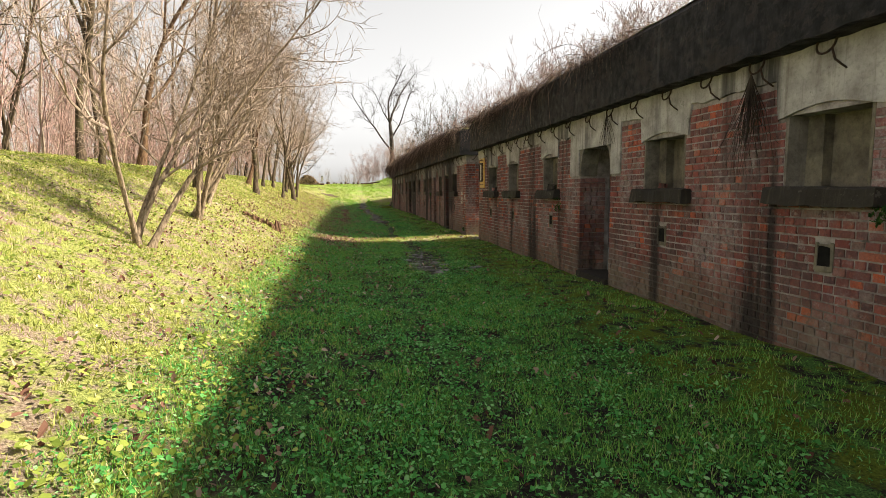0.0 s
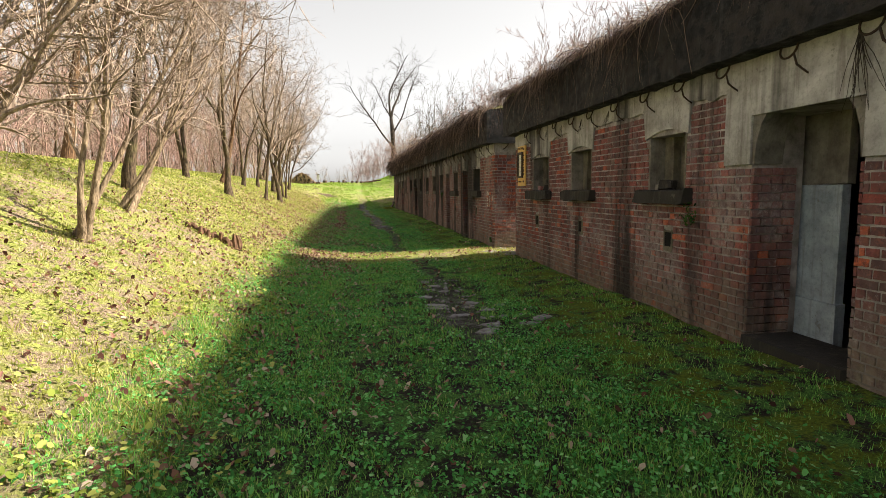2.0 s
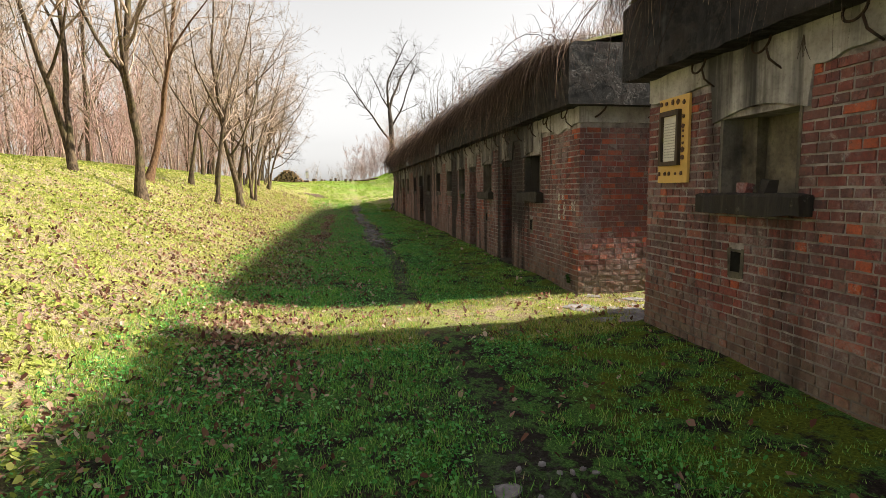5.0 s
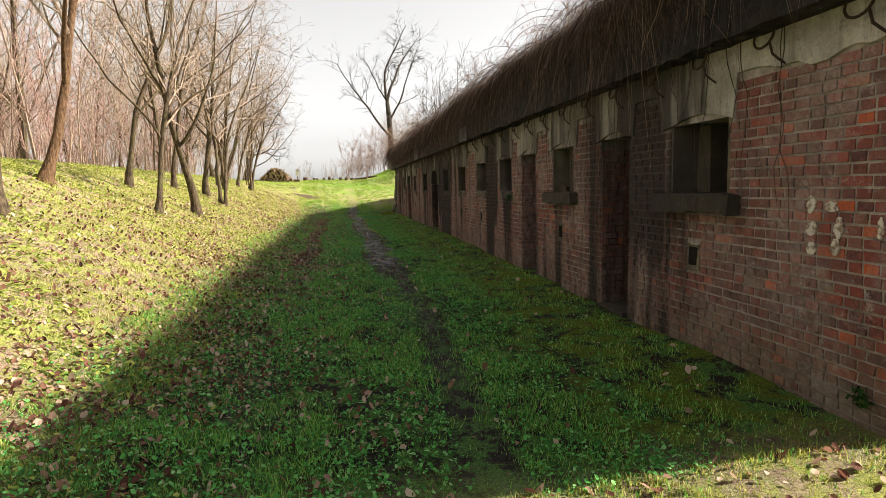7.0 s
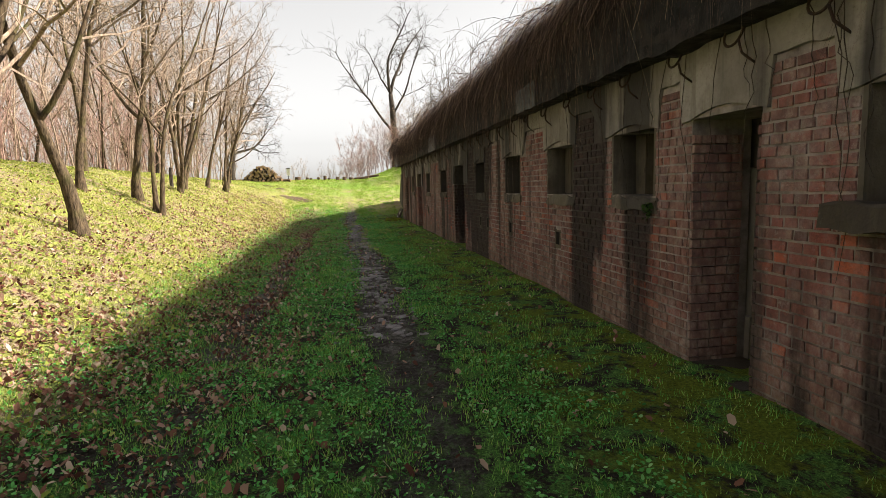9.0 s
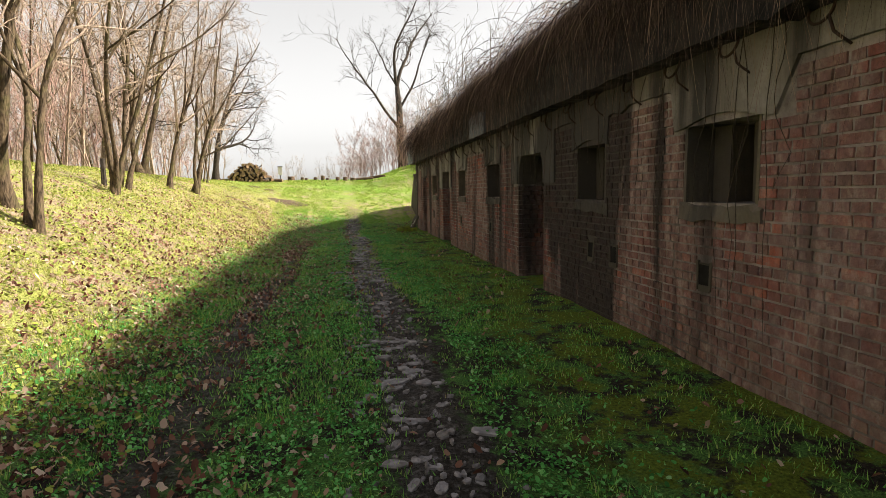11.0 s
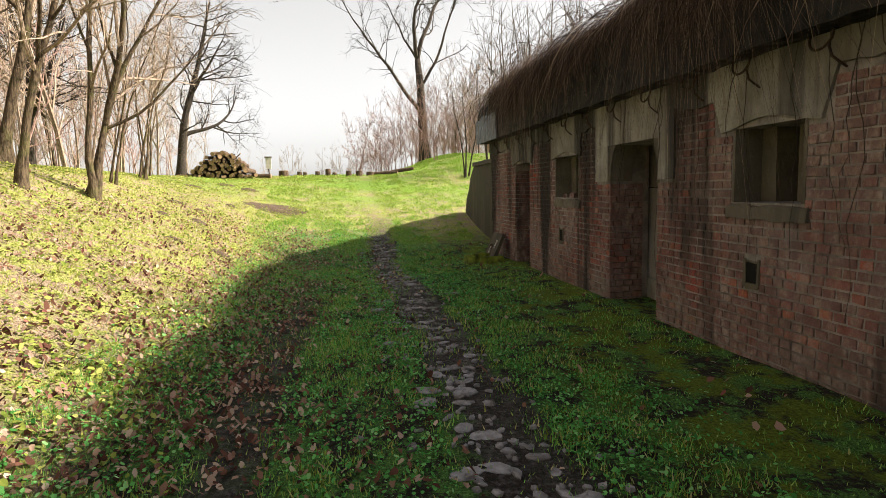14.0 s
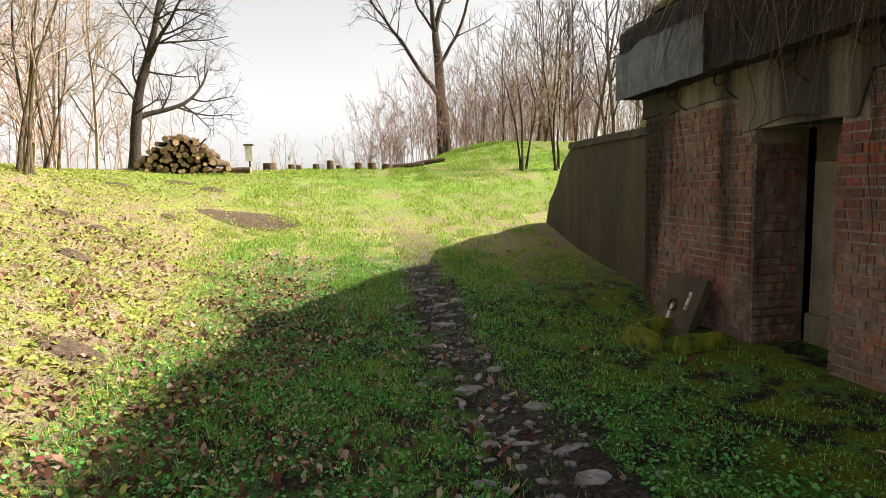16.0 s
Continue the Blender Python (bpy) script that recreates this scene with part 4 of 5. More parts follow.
def hanging(y0, y1, per_m, l0, l1, label):
    n = int((y1 - y0) * per_m)
    y = rng.uniform(y0, y1, n)
    clump = np.array([0.6 + 1.2 * noise.noise((float(v) * 0.7, 3, 8)) + 0.9 * noise.noise((float(v) * 4.3, 1, 8)) + 0.5 * noise.noise((float(v) * 13, 1, 3)) for v in y]).clip(0.08, 1.7)
    x = 3.38 + np.minimum(rng.exponential(0.16, n), 0.7)
    z = np.array([roof_z(float(max(a, 3.5)), float(b)) for a, b in zip(x, y)]) - 0.02
    ln = (l0 + (l1 - l0) * rng.uniform(0, 1, n) ** 1.6) * clump
    out = np.stack([0 * y, rng.normal(-0.1, 0.6, n), 0 * y], 1)
    out[:, 0] = -(rng.uniform(0.03, 0.3, n) * np.clip(clump + 0.3, 0.5, 1.5) + (x - 3.4)) / np.maximum(ln, 0.15)
    ribbons("hanging_grass", HANG, label, "dry grass", np.stack([x, y, z], 1), out, ln, rng.uniform(0.9, 1.9, n), rng.uniform(0.003, 0.010, n), rng.uniform(0.1, 0.8, n), 1.9)


hanging(-3, 4, 160, 0.06, 0.3, "dry grass along the edge of the roof")
hanging(4, 8, 420, 0.1, 0.5, "dry grass hanging over the slab edge")
hanging(8, 13.6, 900, 0.2, 0.75, "dry grass hanging over the slab edge")
hanging(15.05, 24, 1100, 0.3, 1.2, "long dry grass hanging over the slab edge")
hanging(24, 42.5, 1200, 0.35, 1.45, "long dry grass hanging over the slab edge")
hanging(42.5, 44.3, 150, 0.1, 0.4, "dry grass along the edge of the roof")
def tangle(y0, y1, per_m):
    """Wiry dead stems that arch out over the slab edge."""
    m = Mesh()
    for _ in range(int((y1 - y0) * per_m)):
        y = rnd_t.uniform(y0, y1)
        p, d = Vector((3.5, y, roof_z(3.5, y))), Vector((rnd_t.uniform(-1, -0.1), rnd_t.gauss(0, 0.7), rnd_t.uniform(0.2, 0.9))).normalized()
        ln, pts = rnd_t.uniform(0.3, 1.4), [p]
        for i in range(6):
            d = (d + Vector((rnd_t.gauss(0, 0.12), rnd_t.gauss(0, 0.2), -0.42))).normalized()
            p = p + d * ln / 6
            p.x = min(p.x, 3.42)
            pts.append(p.copy())
        m.tube(pts, [0.0045 - 0.0004 * i for i in range(7)], 3, cap=False)
    m.link("dead_stems", HANG, None, "wiry dead stems arching over the slab edge", category="dry grass", kind="stuff")


rnd_t = random.Random(5)
tangle(5, 13.5, 14), tangle(15.1, 24, 60), tangle(24, 43, 80)
for y0, y1 in ((-3, 13.6), (15.05, 44.3)):
    n = int((y1 - y0) * 420)
    x, y = 3.5 + rng.exponential(0.9, n), rng.uniform(y0, y1, n)
    x = np.clip(x, 3.5, 8.5)
    z = np.array([roof_z(float(a), float(b)) for a, b in zip(x, y)]) - 0.01
    ribbons("roof_grass", DRY, "tall dry grass growing on the roof earth", "dry grass", np.stack([x, y, z], 1), np.stack([rng.normal(-0.15, 0.4, n), rng.normal(0, 0.4, n), 0 * y], 1), rng.uniform(0.1, 0.45, n) * np.clip((x - 3.4) / 0.9, 0.35 if y0 < 0 else 0.6, 1.0), rng.uniform(0.2, 0.7, n), rng.uniform(0.003, 0.007, n), rng.uniform(0.7, 1.1, n))


FERN = leaf_material("fern_leaf", (0.0, (0.012, 0.04, 0.01)), (0.7, (0.04, 0.1, 0.025)), (1.0, (0.08, 0.16, 0.04)))
# ---- ferns rooted in the joints below the sills ----
for y, z, r in ((7.16, 1.62, 0.11), (0.98, 1.66, 0.07), (22.6, 1.74, 0.07), (15.45, 0.62, 0.06)):
    k = 70
    a, b = rng.uniform(0, 6.283, k), rng.uniform(0, 1, k) ** 0.5 * r
    c = np.stack([FX - 0.02 - rng.uniform(0, 0.8, k) * r, y + b * np.cos(a), z + b * np.sin(a) * 1.2], 1)
    u, w = rng.normal(0, 0.011, (k, 3)), rng.normal(0, 0.011, (k, 3))
    quads = np.stack([c - u, c - w, c + u, c + w], 1)
    bulk("fern", quads, np.arange(k * 4).reshape(k, 4), FERN, label="small green fern rooted in the brick joints", category="fern")


# ---- trees ----
BARK = bark_material("bark", (0.03, 0.023, 0.017), (0.13, 0.095, 0.065), 0.3)
BARK_PALE = bark_material("bark_pale", (0.09, 0.065, 0.045), (0.34, 0.26, 0.18))
BARK_RED = bark_material("bark_reddish", (0.06, 0.035, 0.022), (0.18, 0.11, 0.065))
BARK_DARK = bark_material("bark_dark", (0.025, 0.022, 0.02), (0.08, 0.065, 0.055))
TWIG = bark_material("twig", (0.17, 0.125, 0.095), (0.42, 0.33, 0.265))
TWIG_RED = bark_material("twig_red", (0.18, 0.115, 0.1), (0.45, 0.3, 0.265))
rnd = random.Random(11)


def bough(m, p, d, length, r, sides, segs, wander, lift, tip=0.25):
    """A tapered, wandering bough; returns its middle line."""
    p, d = Vector(p), Vector(d).normalized()
    pts, radii = [p.copy()], [r]
    for i in range(segs):
        d = (d + Vector((rnd.gauss(0, wander), rnd.gauss(0, wander), rnd.gauss(0, wander) + lift))).normalized()
        p = p + d * (length / segs)
        pts.append(p.copy())
        radii.append(r * (1 - (1 - tip) * (i + 1) / segs))
    m.tube(pts, radii, sides, cap=False)
    return pts, radii


def off_shoot(pts, radii, at, spread):
    """A start and a way for a side shoot at a fraction of a bough."""
    k = at * (len(pts) - 1)
    i = min(int(k), len(pts) - 2)
    p = pts[i].lerp(pts[i + 1], k - i)
    d = (pts[i + 1] - pts[i]).normalized()
    side = d.orthogonal().normalized()
    side.rotate(Matrix.Rotation(rnd.uniform(0, 6.283), 3, d))
    return p, (d * (1 - spread * 0.5) + side * spread).normalized(), radii[i]


def branching(m, pts, radii, height, limbs, subs, twigs, first, spread, droop):
    """Limbs, side shoots and fine twigs along a stem; they reach a little towards the light over the lane."""
    for k in range(limbs):
        at = first + (0.97 - first) * (k + rnd.random()) / limbs
        q, way, r = off_shoot(pts, radii, at, spread * rnd.uniform(0.6, 1.1))
        way.x += 0.18
        way.z += 0.2 - droop
        ln = height * rnd.uniform(0.16, 0.36) * (1.3 - at * 0.65)
        lp, lr = bough(m, q, way, ln, min(r * 0.5, 0.035) + 0.004, 5, 6, 0.15, 0.05 - droop * 0.12)
        for j in range(subs):
            q2, w2, r2 = off_shoot(lp, lr, rnd.uniform(0.12, 1.0), rnd.uniform(0.6, 1.1))
            w2.z += 0.1
            bp, br = bough(m, q2, w2, ln * rnd.uniform(0.3, 0.65), r2 * 0.55 + 0.002, 3, 4, 0.2, 0.03)
            for i in range(twigs):
                q3, w3, r3 = off_shoot(bp, br, rnd.uniform(0.1, 1.0), rnd.uniform(0.5, 1.1))
                bough(m, q3, w3, ln * rnd.uniform(0.12, 0.34), 0.0042, 3, 2, 0.25, 0.02, 0.4)


def tree(x, y, height, radius, stems, lean=(0, 0), bark=None, twig=None, limbs=9, subs=6, twigs=4, first=0.3, bow=0.0, spread=0.85, label="bare young tree with a slender trunk", name="tree", droop=0.0):
    t = empty(name, (x, y, ground_z(x, y)), label=label, category="tree", group="bare trees on the bank")
    crown = Mesh()
    for s in range(stems):
        m = Mesh()
        a = rnd.uniform(0, 6.283)
        o = 0.0 if stems == 1 else 0.13
        sx, sy = x + o * math.cos(a), y + o * math.sin(a)
        way = Vector((lean[0] + (bow * rnd.uniform(-0.25, 1.0) if stems > 1 else 0), lean[1] + (bow * rnd.gauss(0, 0.5) if stems > 1 else 0), 1))
        h = height * rnd.uniform(0.8, 1.0)
        segs = 16
        pts, radii = [], []
        p, d = Vector((sx, sy, ground_z(sx, sy) - 0.12)), way.normalized()
        for i in range(segs + 1):
            f = i / segs
            pts.append(p.copy())
            radii.append((0.85 if stems == 1 else 0.66) * radius * ((1.0 - 0.86 * f) + 0.75 * max(0, 0.08 - f) / 0.08) * rnd.uniform(0.86, 1.14))
            d = (d + Vector((rnd.gauss(0, 0.075) + bow * 0.02, rnd.gauss(0, 0.075), 0.035))).normalized()
            p = p + d * (h / segs)
        m.tube(pts, radii, 9, cap=False)
        fix(m.link("trunk", bark, t, smooth=True))
        branching(crown, pts, radii, height, limbs, subs, twigs, first, spread, droop)
        # forked leaders, thick enough to keep the trunk's bark
        for fork in range(2 if stems == 1 and height > 6 else 1 if height > 6 else 0):
            q, way, r = off_shoot(pts, radii, rnd.uniform(0.22, 0.5), rnd.uniform(0.45, 0.75))
            way.x += rnd.uniform(-0.1, 0.35)
            m = Mesh()
            lp, lr = bough(m, q, way, height * rnd.uniform(0.35, 0.5), r * 0.62, 7, 10, 0.1, 0.07, 0.2)
            fix(m.link("bough", bark, t, smooth=True))
            branching(crown, lp, lr, height * 0.75, max(3, limbs // 2), subs, twigs, 0.2, spread, droop)
    fix(crown.link("crown", twig, t, "bare pale twigs"))
    return t


# the arching many-stemmed pair near the start
tree(-2.85, 5.3, 5.0, 0.06, 4, (0.12, 0), BARK_PALE, TWIG, 13, 8, 5, 0.22, 0.45, 0.8, "bare many-stemmed shrubby tree with arching stems", droop=0.1)
tree(-3.08, 9.0, 5.2, 0.065, 4, (0.15, 0), BARK_PALE, TWIG, 13, 8, 5, 0.25, 0.45, 0.8, "bare many-stemmed shrubby tree with arching stems", droop=0.05)
tree(-3.5, 11.4, 5.4, 0.06, 4, (0.16, 0), BARK_PALE, TWIG, 11, 7, 5, 0.25, 0.5, 0.8, "bare many-stemmed shrubby tree with arching stems", droop=0.05)
# bank trees: x, y, height, radius, stems, lean x, lean y
for x, y, h, r, st, lx, ly, red in (
    (-4.19, 13.56, 8.5, 0.12, 1, 0.02, 0.0, 0), (-5.86, 10.82, 9.5, 0.09, 1, 0.01, 0.02, 0), (-5.56, 11.0, 8.0, 0.07, 1, 0.05, 0.02, 0),
    (-4.9, 20.5, 8.5, 0.1, 2, 0.02, 0.0, 0), (-3.73, 20.5, 8.8, 0.12, 1, 0.02, 0.02, 0), (-4.55, 23.4, 8.5, 0.11, 1, 0.25, 0.05, 1),
    (-4.4, 26.9, 8.0, 0.08, 1, 0.02, 0.0, 0), (-3.24, 25.05, 7.5, 0.075, 1, 0.17, 0.05, 0), (-2.85, 26.62, 8.0, 0.1, 1, 0.08, 0.0, 0),
    (-3.08, 31.1, 7.5, 0.08, 2, 0.06, 0.0, 0), (-3.75, 31.67, 8.0, 0.1, 1, 0.02, 0.0, 0), (-4.3, 30.2, 8.0, 0.08, 1, 0.06, 0.0, 0),
    (-3.95, 36.2, 7.5, 0.09, 3, 0.08, 0.0, 0), (-4.47, 37.9, 7.8, 0.09, 2, 0.05, 0.0, 0), (-4.5, 41.6, 7.5, 0.09, 1, 0.02, 0.0, 0),
    (-4.15, 43.1, 7.0, 0.1, 3, 0.12, 0.0, 0), (-4.6, 45.5, 5.5, 0.04, 2, 0.03, 0.0, 0), (-4.9, 48.2, 5.5, 0.05, 3, 0.05, 0.0, 0),
    (-6.0, 43.9, 8.5, 0.16, 2, 0.05, 0.0, 0), (-5.6, 50.5, 5.0, 0.04, 3, 0.03, 0.0, 0), (-6.6, 16.5, 9.5, 0.13, 1, 0.12, 0.0, 1), (-5.6, 33.5, 8.0, 0.08, 1, -0.03, 0.0, 0)):
    tree(x, y, h, r, st, (lx, ly), BARK_RED if red else BARK, TWIG, 11 if st == 1 else 7, 6, 4, 0.28, 0.22 if st > 1 else 0.0, label="bare many-stemmed tree with rough brown bark on the bank" if st > 1 else ("bare leaning tree with smooth reddish bark" if red else "bare young tree with rough mossy bark on the bank"))


def big_tree(x, y):
    """The tall dark tree with forked limbs that stands against the sky."""
    t = empty("tall_tree", (x, y, ground_z(x, y)), label="tall dark bare tree with forked limbs against the sky", category="tree")
    z = ground_z(x, y)
    trunk = Mesh()
    pts = [Vector((x + dx, y, z + dz)) for dx, dz in ((0.1, -0.2), (0.0, 1.5), (-0.05, 3.2), (-0.1, 5.0), (-0.25, 6.8))]
    trunk.tube(pts, [0.5, 0.34, 0.3, 0.27, 0.2], 10)
    fix(trunk.link("trunk", BARK_DARK, t, smooth=True))
    crown = Mesh()
    for way, ln, r, start in (((-0.7, 0.1, 0.95), 9.0, 0.19, 2), ((-0.22, 0, 1), 8.0, 0.2, 4), ((0.22, 0.05, 1), 8.4, 0.22, 4), ((0.62, -0.1, 0.85), 7.6, 0.16, 3), ((-0.5, 0.3, 0.9), 5.5, 0.12, 4)):
        lp, lr = bough(crown, pts[start], way, ln, r * 0.72, 6, 12, 0.12, 0.04, 0.2)
        for j in range(11):
            q, w, rr = off_shoot(lp, lr, rnd.uniform(0.2, 1.0), rnd.uniform(0.5, 1.0))
            w.z += 0.25
            bp, br = bough(crown, q, w, ln * rnd.uniform(0.2, 0.42), rr * 0.45, 4, 6, 0.18, 0.03)
            for i in range(5):
                q3, w3, r3 = off_shoot(bp, br, rnd.uniform(0.2, 1.0), rnd.uniform(0.5, 0.9))
                cp, cr = bough(crown, q3, w3, ln * rnd.uniform(0.08, 0.2), r3 * 0.5 + 0.006, 3, 4, 0.2, 0.02)
                for g in range(3):
                    q4, w4, _ = off_shoot(cp, cr, rnd.uniform(0.3, 1.0), rnd.uniform(0.5, 0.9))
                    bough(crown, q4, w4, rnd.uniform(0.3, 0.8), 0.008, 3, 2, 0.2, 0.02)
    fix(crown.link("crown", BARK_DARK, t, "forked dark limbs and bare twigs"))


big_tree(5.9, 69.5)


def wood(name, places, mat, label, branches=10, twigs=5, kind_cat="woodland"):
    """Far, uncountable bare trees or brush as one mass: x, y, z, height, radius."""
    m = Mesh()
    for x, y, z, h, r in places:
        pts, radii = bough(m, (x, y, z - 0.1), (rnd.gauss(0, 0.1), rnd.gauss(0, 0.1), 1), h, r, 4, 5, 0.06, 0.02, 0.15)
        for k in range(branches):
            q, w, rr = off_shoot(pts, radii, rnd.uniform(0.12, 0.98), rnd.uniform(0.5, 0.9))
            w.z += 0.2
            bp, br = bough(m, q, w, h * rnd.uniform(0.16, 0.36), min(rr * 0.5, 0.03) + 0.004, 3, 3, 0.15, 0.05, 0.35)
            for i in range(twigs):
                q3, w3, _ = off_shoot(bp, br, rnd.uniform(0.15, 1.0), rnd.uniform(0.4, 1.0))
                w3.z += 0.2
                bough(m, q3, w3, h * rnd.uniform(0.05, 0.14), 0.005 + 0.0007 * h, 3, 2, 0.15, 0.03, 0.5)
    return m.link(name, mat, None, label, category=kind_cat, kind="stuff")


def scatter(n, x0, x1, y0, y1, h0, h1, r0, r1, z=ground_z):
    out = []
    for _ in range(n):
        x, y = rnd.uniform(x0, x1), rnd.uniform(y0, y1)
        h = rnd.uniform(h0, h1)
        if z is roof_z:  # brush is cut below the sun line to keep the roof's shadow edge crisp
            h = min(h, 0.85 * (3.8 + 0.72 * (x - 3.45) - z(x, y)))
        out.append((x, y, z(x, y), h, r0 + (r1 - r0) * rnd.random() ** 2))
    return out


wood("far_woods", scatter(80, -22, -7.2, 3, 60, 7, 13, 0.04, 0.15), BARK, "dense bare woodland behind the bank", 12, 5)
wood("far_woods", scatter(190, -36, -8.5, 6, 75, 6, 12, 0.025, 0.08), TWIG, "dense pale bare woodland behind the bank", 13, 6)
wood("far_woods", scatter(75, -20, -6.2, 36, 64, 5, 9, 0.03, 0.08), TWIG, "dense pale bare woodland behind the bank", 13, 6)
wood("far_brush", scatter(430, -18, -6.8, 4, 60, 2.0, 5.5, 0.012, 0.03), TWIG_RED, "reddish bare undergrowth behind the bank", 9, 5, "brush")
wood("far_brush", scatter(230, 1.0, 14, 58, 74, 1.8, 4.4, 0.012, 0.03), TWIG_RED, "reddish bare thicket beyond the slope", 9, 6, "brush")
wood("far_brush", scatter(160, 6.5, 22, 60, 90, 3, 6.5, 0.02, 0.05), TWIG, "pale bare thicket beyond the slope", 9, 6, "brush")
wood("roof_brush", scatter(270, 9.5, 16, 15, 46, 2.6, 5.6, 0.01, 0.025, roof_z), TWIG_RED, "pinkish bare shrubs growing on the roof earth", 8, 6, "brush")
wood("roof_brush", scatter(80, 6.3, 9.5, 16, 42, 1.8, 3.1, 0.008, 0.015, lambda x, y: roof_z(x, y)), TWIG_RED, "thin pinkish canes growing near the roof edge", 7, 4, "brush")
wood("roof_brush", scatter(46, 9.5, 15, 15, 44, 3.8, 7.0, 0.015, 0.03, roof_z), TWIG, "pale bare saplings growing on the roof earth", 8, 5, "brush")
wood("roof_brush", scatter(40, 8.5, 14, 4, 13, 2.8, 6.0, 0.01, 0.025, roof_z), TWIG, "pale bare saplings growing on the roof earth", 8, 5, "brush")
wood("far_woods", scatter(40, 7, 16, 50, 66, 5, 9.5, 0.03, 0.08), BARK, "thin bare trees beyond the retaining wall", 10, 6)
wood("far_brush", scatter(40, -6, 1, 60, 72, 0.8, 2.2, 0.01, 0.02), TWIG, "sparse bare brush beyond the slope", 6, 4, "brush")
wood("far_woods", scatter(60, -70, -18, 95, 150, 6, 11, 0.05, 0.15), TWIG, "hazy bare trees in the distance", 9, 6)
for x, y, h in ((5.1, 52.7, 4.5), (6.0, 52.5, 5.0)):
    tree(x, y, h, 0.05, 3, (-0.05, 0), BARK_DARK, TWIG, 7, 5, 4, 0.25, 0.3, label="bare thin-stemmed shrub at the edge of the slope", name="shrub")

tree(-6.6, 58.0, 8.5, 0.24, 1, (0.05, 0), BARK_DARK, BARK_DARK, 14, 8, 6, 0.25, 0.0, 1.1, "dark spreading bare tree at the edge of the wood", "tree", 0.25)
tree(-9.5, 52.0, 9.0, 0.22, 1, (0.02, 0), BARK_DARK, BARK_DARK, 14, 8, 6, 0.25, 0.0, 1.1, "dark spreading bare tree at the edge of the wood", "tree", 0.2)

# ---- stones of the track ----
n_st = Nodes("track_stone", 0.7, 0.35)
STONE = n_st.done(n_st.mix(n_st.ramp(n_st.noise(5, 5), (0.5, 0.0), (0.65, 0.7)), n_st.ramp(n_st.noise(14, 5), (0.3, (0.12, 0.115, 0.125)), (0.7, (0.32, 0.305, 0.325))), (0.09, 0.075, 0.065)), None, n_st.noise(40, 4), 0.006)


def stone(m, x, y, z, a, b, h, turn, n=9):
    """A flat worn stone with an uneven outline, domed top."""
    k = len(m.v)
    for ring, (s, dz) in enumerate(((1.0, -0.05), (1.0, h * 0.6), (0.82, h), (0.4, h * 1.08))):
        for i in range(n):
            t = 2 * math.pi * i / n
            w = s * (1 + 0.45 * noise.noise((math.cos(t) * 1.6 + x * 9, math.sin(t) * 1.3 + y * 9, 0)))
            u, v = a * w * math.cos(t), b * w * math.sin(t)
            m.v.append((x + u * math.cos(turn) - v * math.sin(turn), y + u * math.sin(turn) + v * math.cos(turn), z + dz + 0.004 * rnd.gauss(0, 1) * (ring > 0)))
    for q in range(3):
        m.f += [(k + q * n + i, k + q * n + (i + 1) % n, k + (q + 1) * n + (i + 1) % n, k + (q + 1) * n + i) for i in range(n)]
    m.f.append(tuple(k + 3 * n + i for i in range(n)))


paving = empty("pavement", (1.4, 9.2, 0.36), label="sunken flat stones of an old track", category="pavement", kind="structure")
spots = [(1.18, 9.08, 0.16, 0.1), (1.1, 9.6, 0.12, 0.08), (1.45, 9.9, 0.1, 0.07), (1.3, 8.25, 0.22, 0.08), (1.65, 9.0, 0.13, 0.09), (1.75, 8.45, 0.1, 0.07), (2.05, 7.7, 0.13, 0.1), (2.25, 7.85, 0.14, 0.08), (1.6, 7.75, 0.12, 0.08), (1.85, 8.1, 0.08, 0.05), (1.35, 10.3, 0.12, 0.07), (1.25, 10.55, 0.09, 0.06), (1.55, 8.75, 0.07, 0.05), (1.1, 8.75, 0.12, 0.06), (2.0, 8.8, 0.09, 0.06), (1.5, 7.45, 0.15, 0.1)]
for _ in range(230):
    y = rnd.uniform(23.5, 46.5)
    spots.append((1.3 - 0.2 * (y - 25) / 20 + rnd.gauss(0, 0.22), y, 0.03 + 0.1 * rnd.random() ** 3, 0.025 + 0.05 * rnd.random()))
for _ in range(46):
    spots.append((rnd.uniform(3.2, 6.5), rnd.uniform(13.65, 15.05), rnd.uniform(0.1, 0.28), rnd.uniform(0.08, 0.2)))
for x, y, a, b in spots:
    m = Mesh()
    stone(m, x, y, ground_z(x, y), a, b, rnd.uniform(0.004, 0.018), rnd.uniform(-0.6, 0.6))
    fix(m.link("stone", STONE, paving))

rubbly = Mesh()
for _ in range(1100):
    y = rnd.uniform(7.2, 10.8) if rnd.random() < 0.1 else rnd.uniform(23.5, 46.5)
    x = (1.3 - 0.2 * (y - 25) / 20 if y > 20 else 1.5) + rnd.gauss(0, 0.26)
    stone(rubbly, x, y, ground_z(x, y), rnd.uniform(0.012, 0.04), rnd.uniform(0.01, 0.03), rnd.uniform(0.004, 0.02), rnd.uniform(0, 3), 6)
rubbly.link("gravel", STONE, None, "small grey stones trodden into the muddy track", category="gravel", kind="stuff")

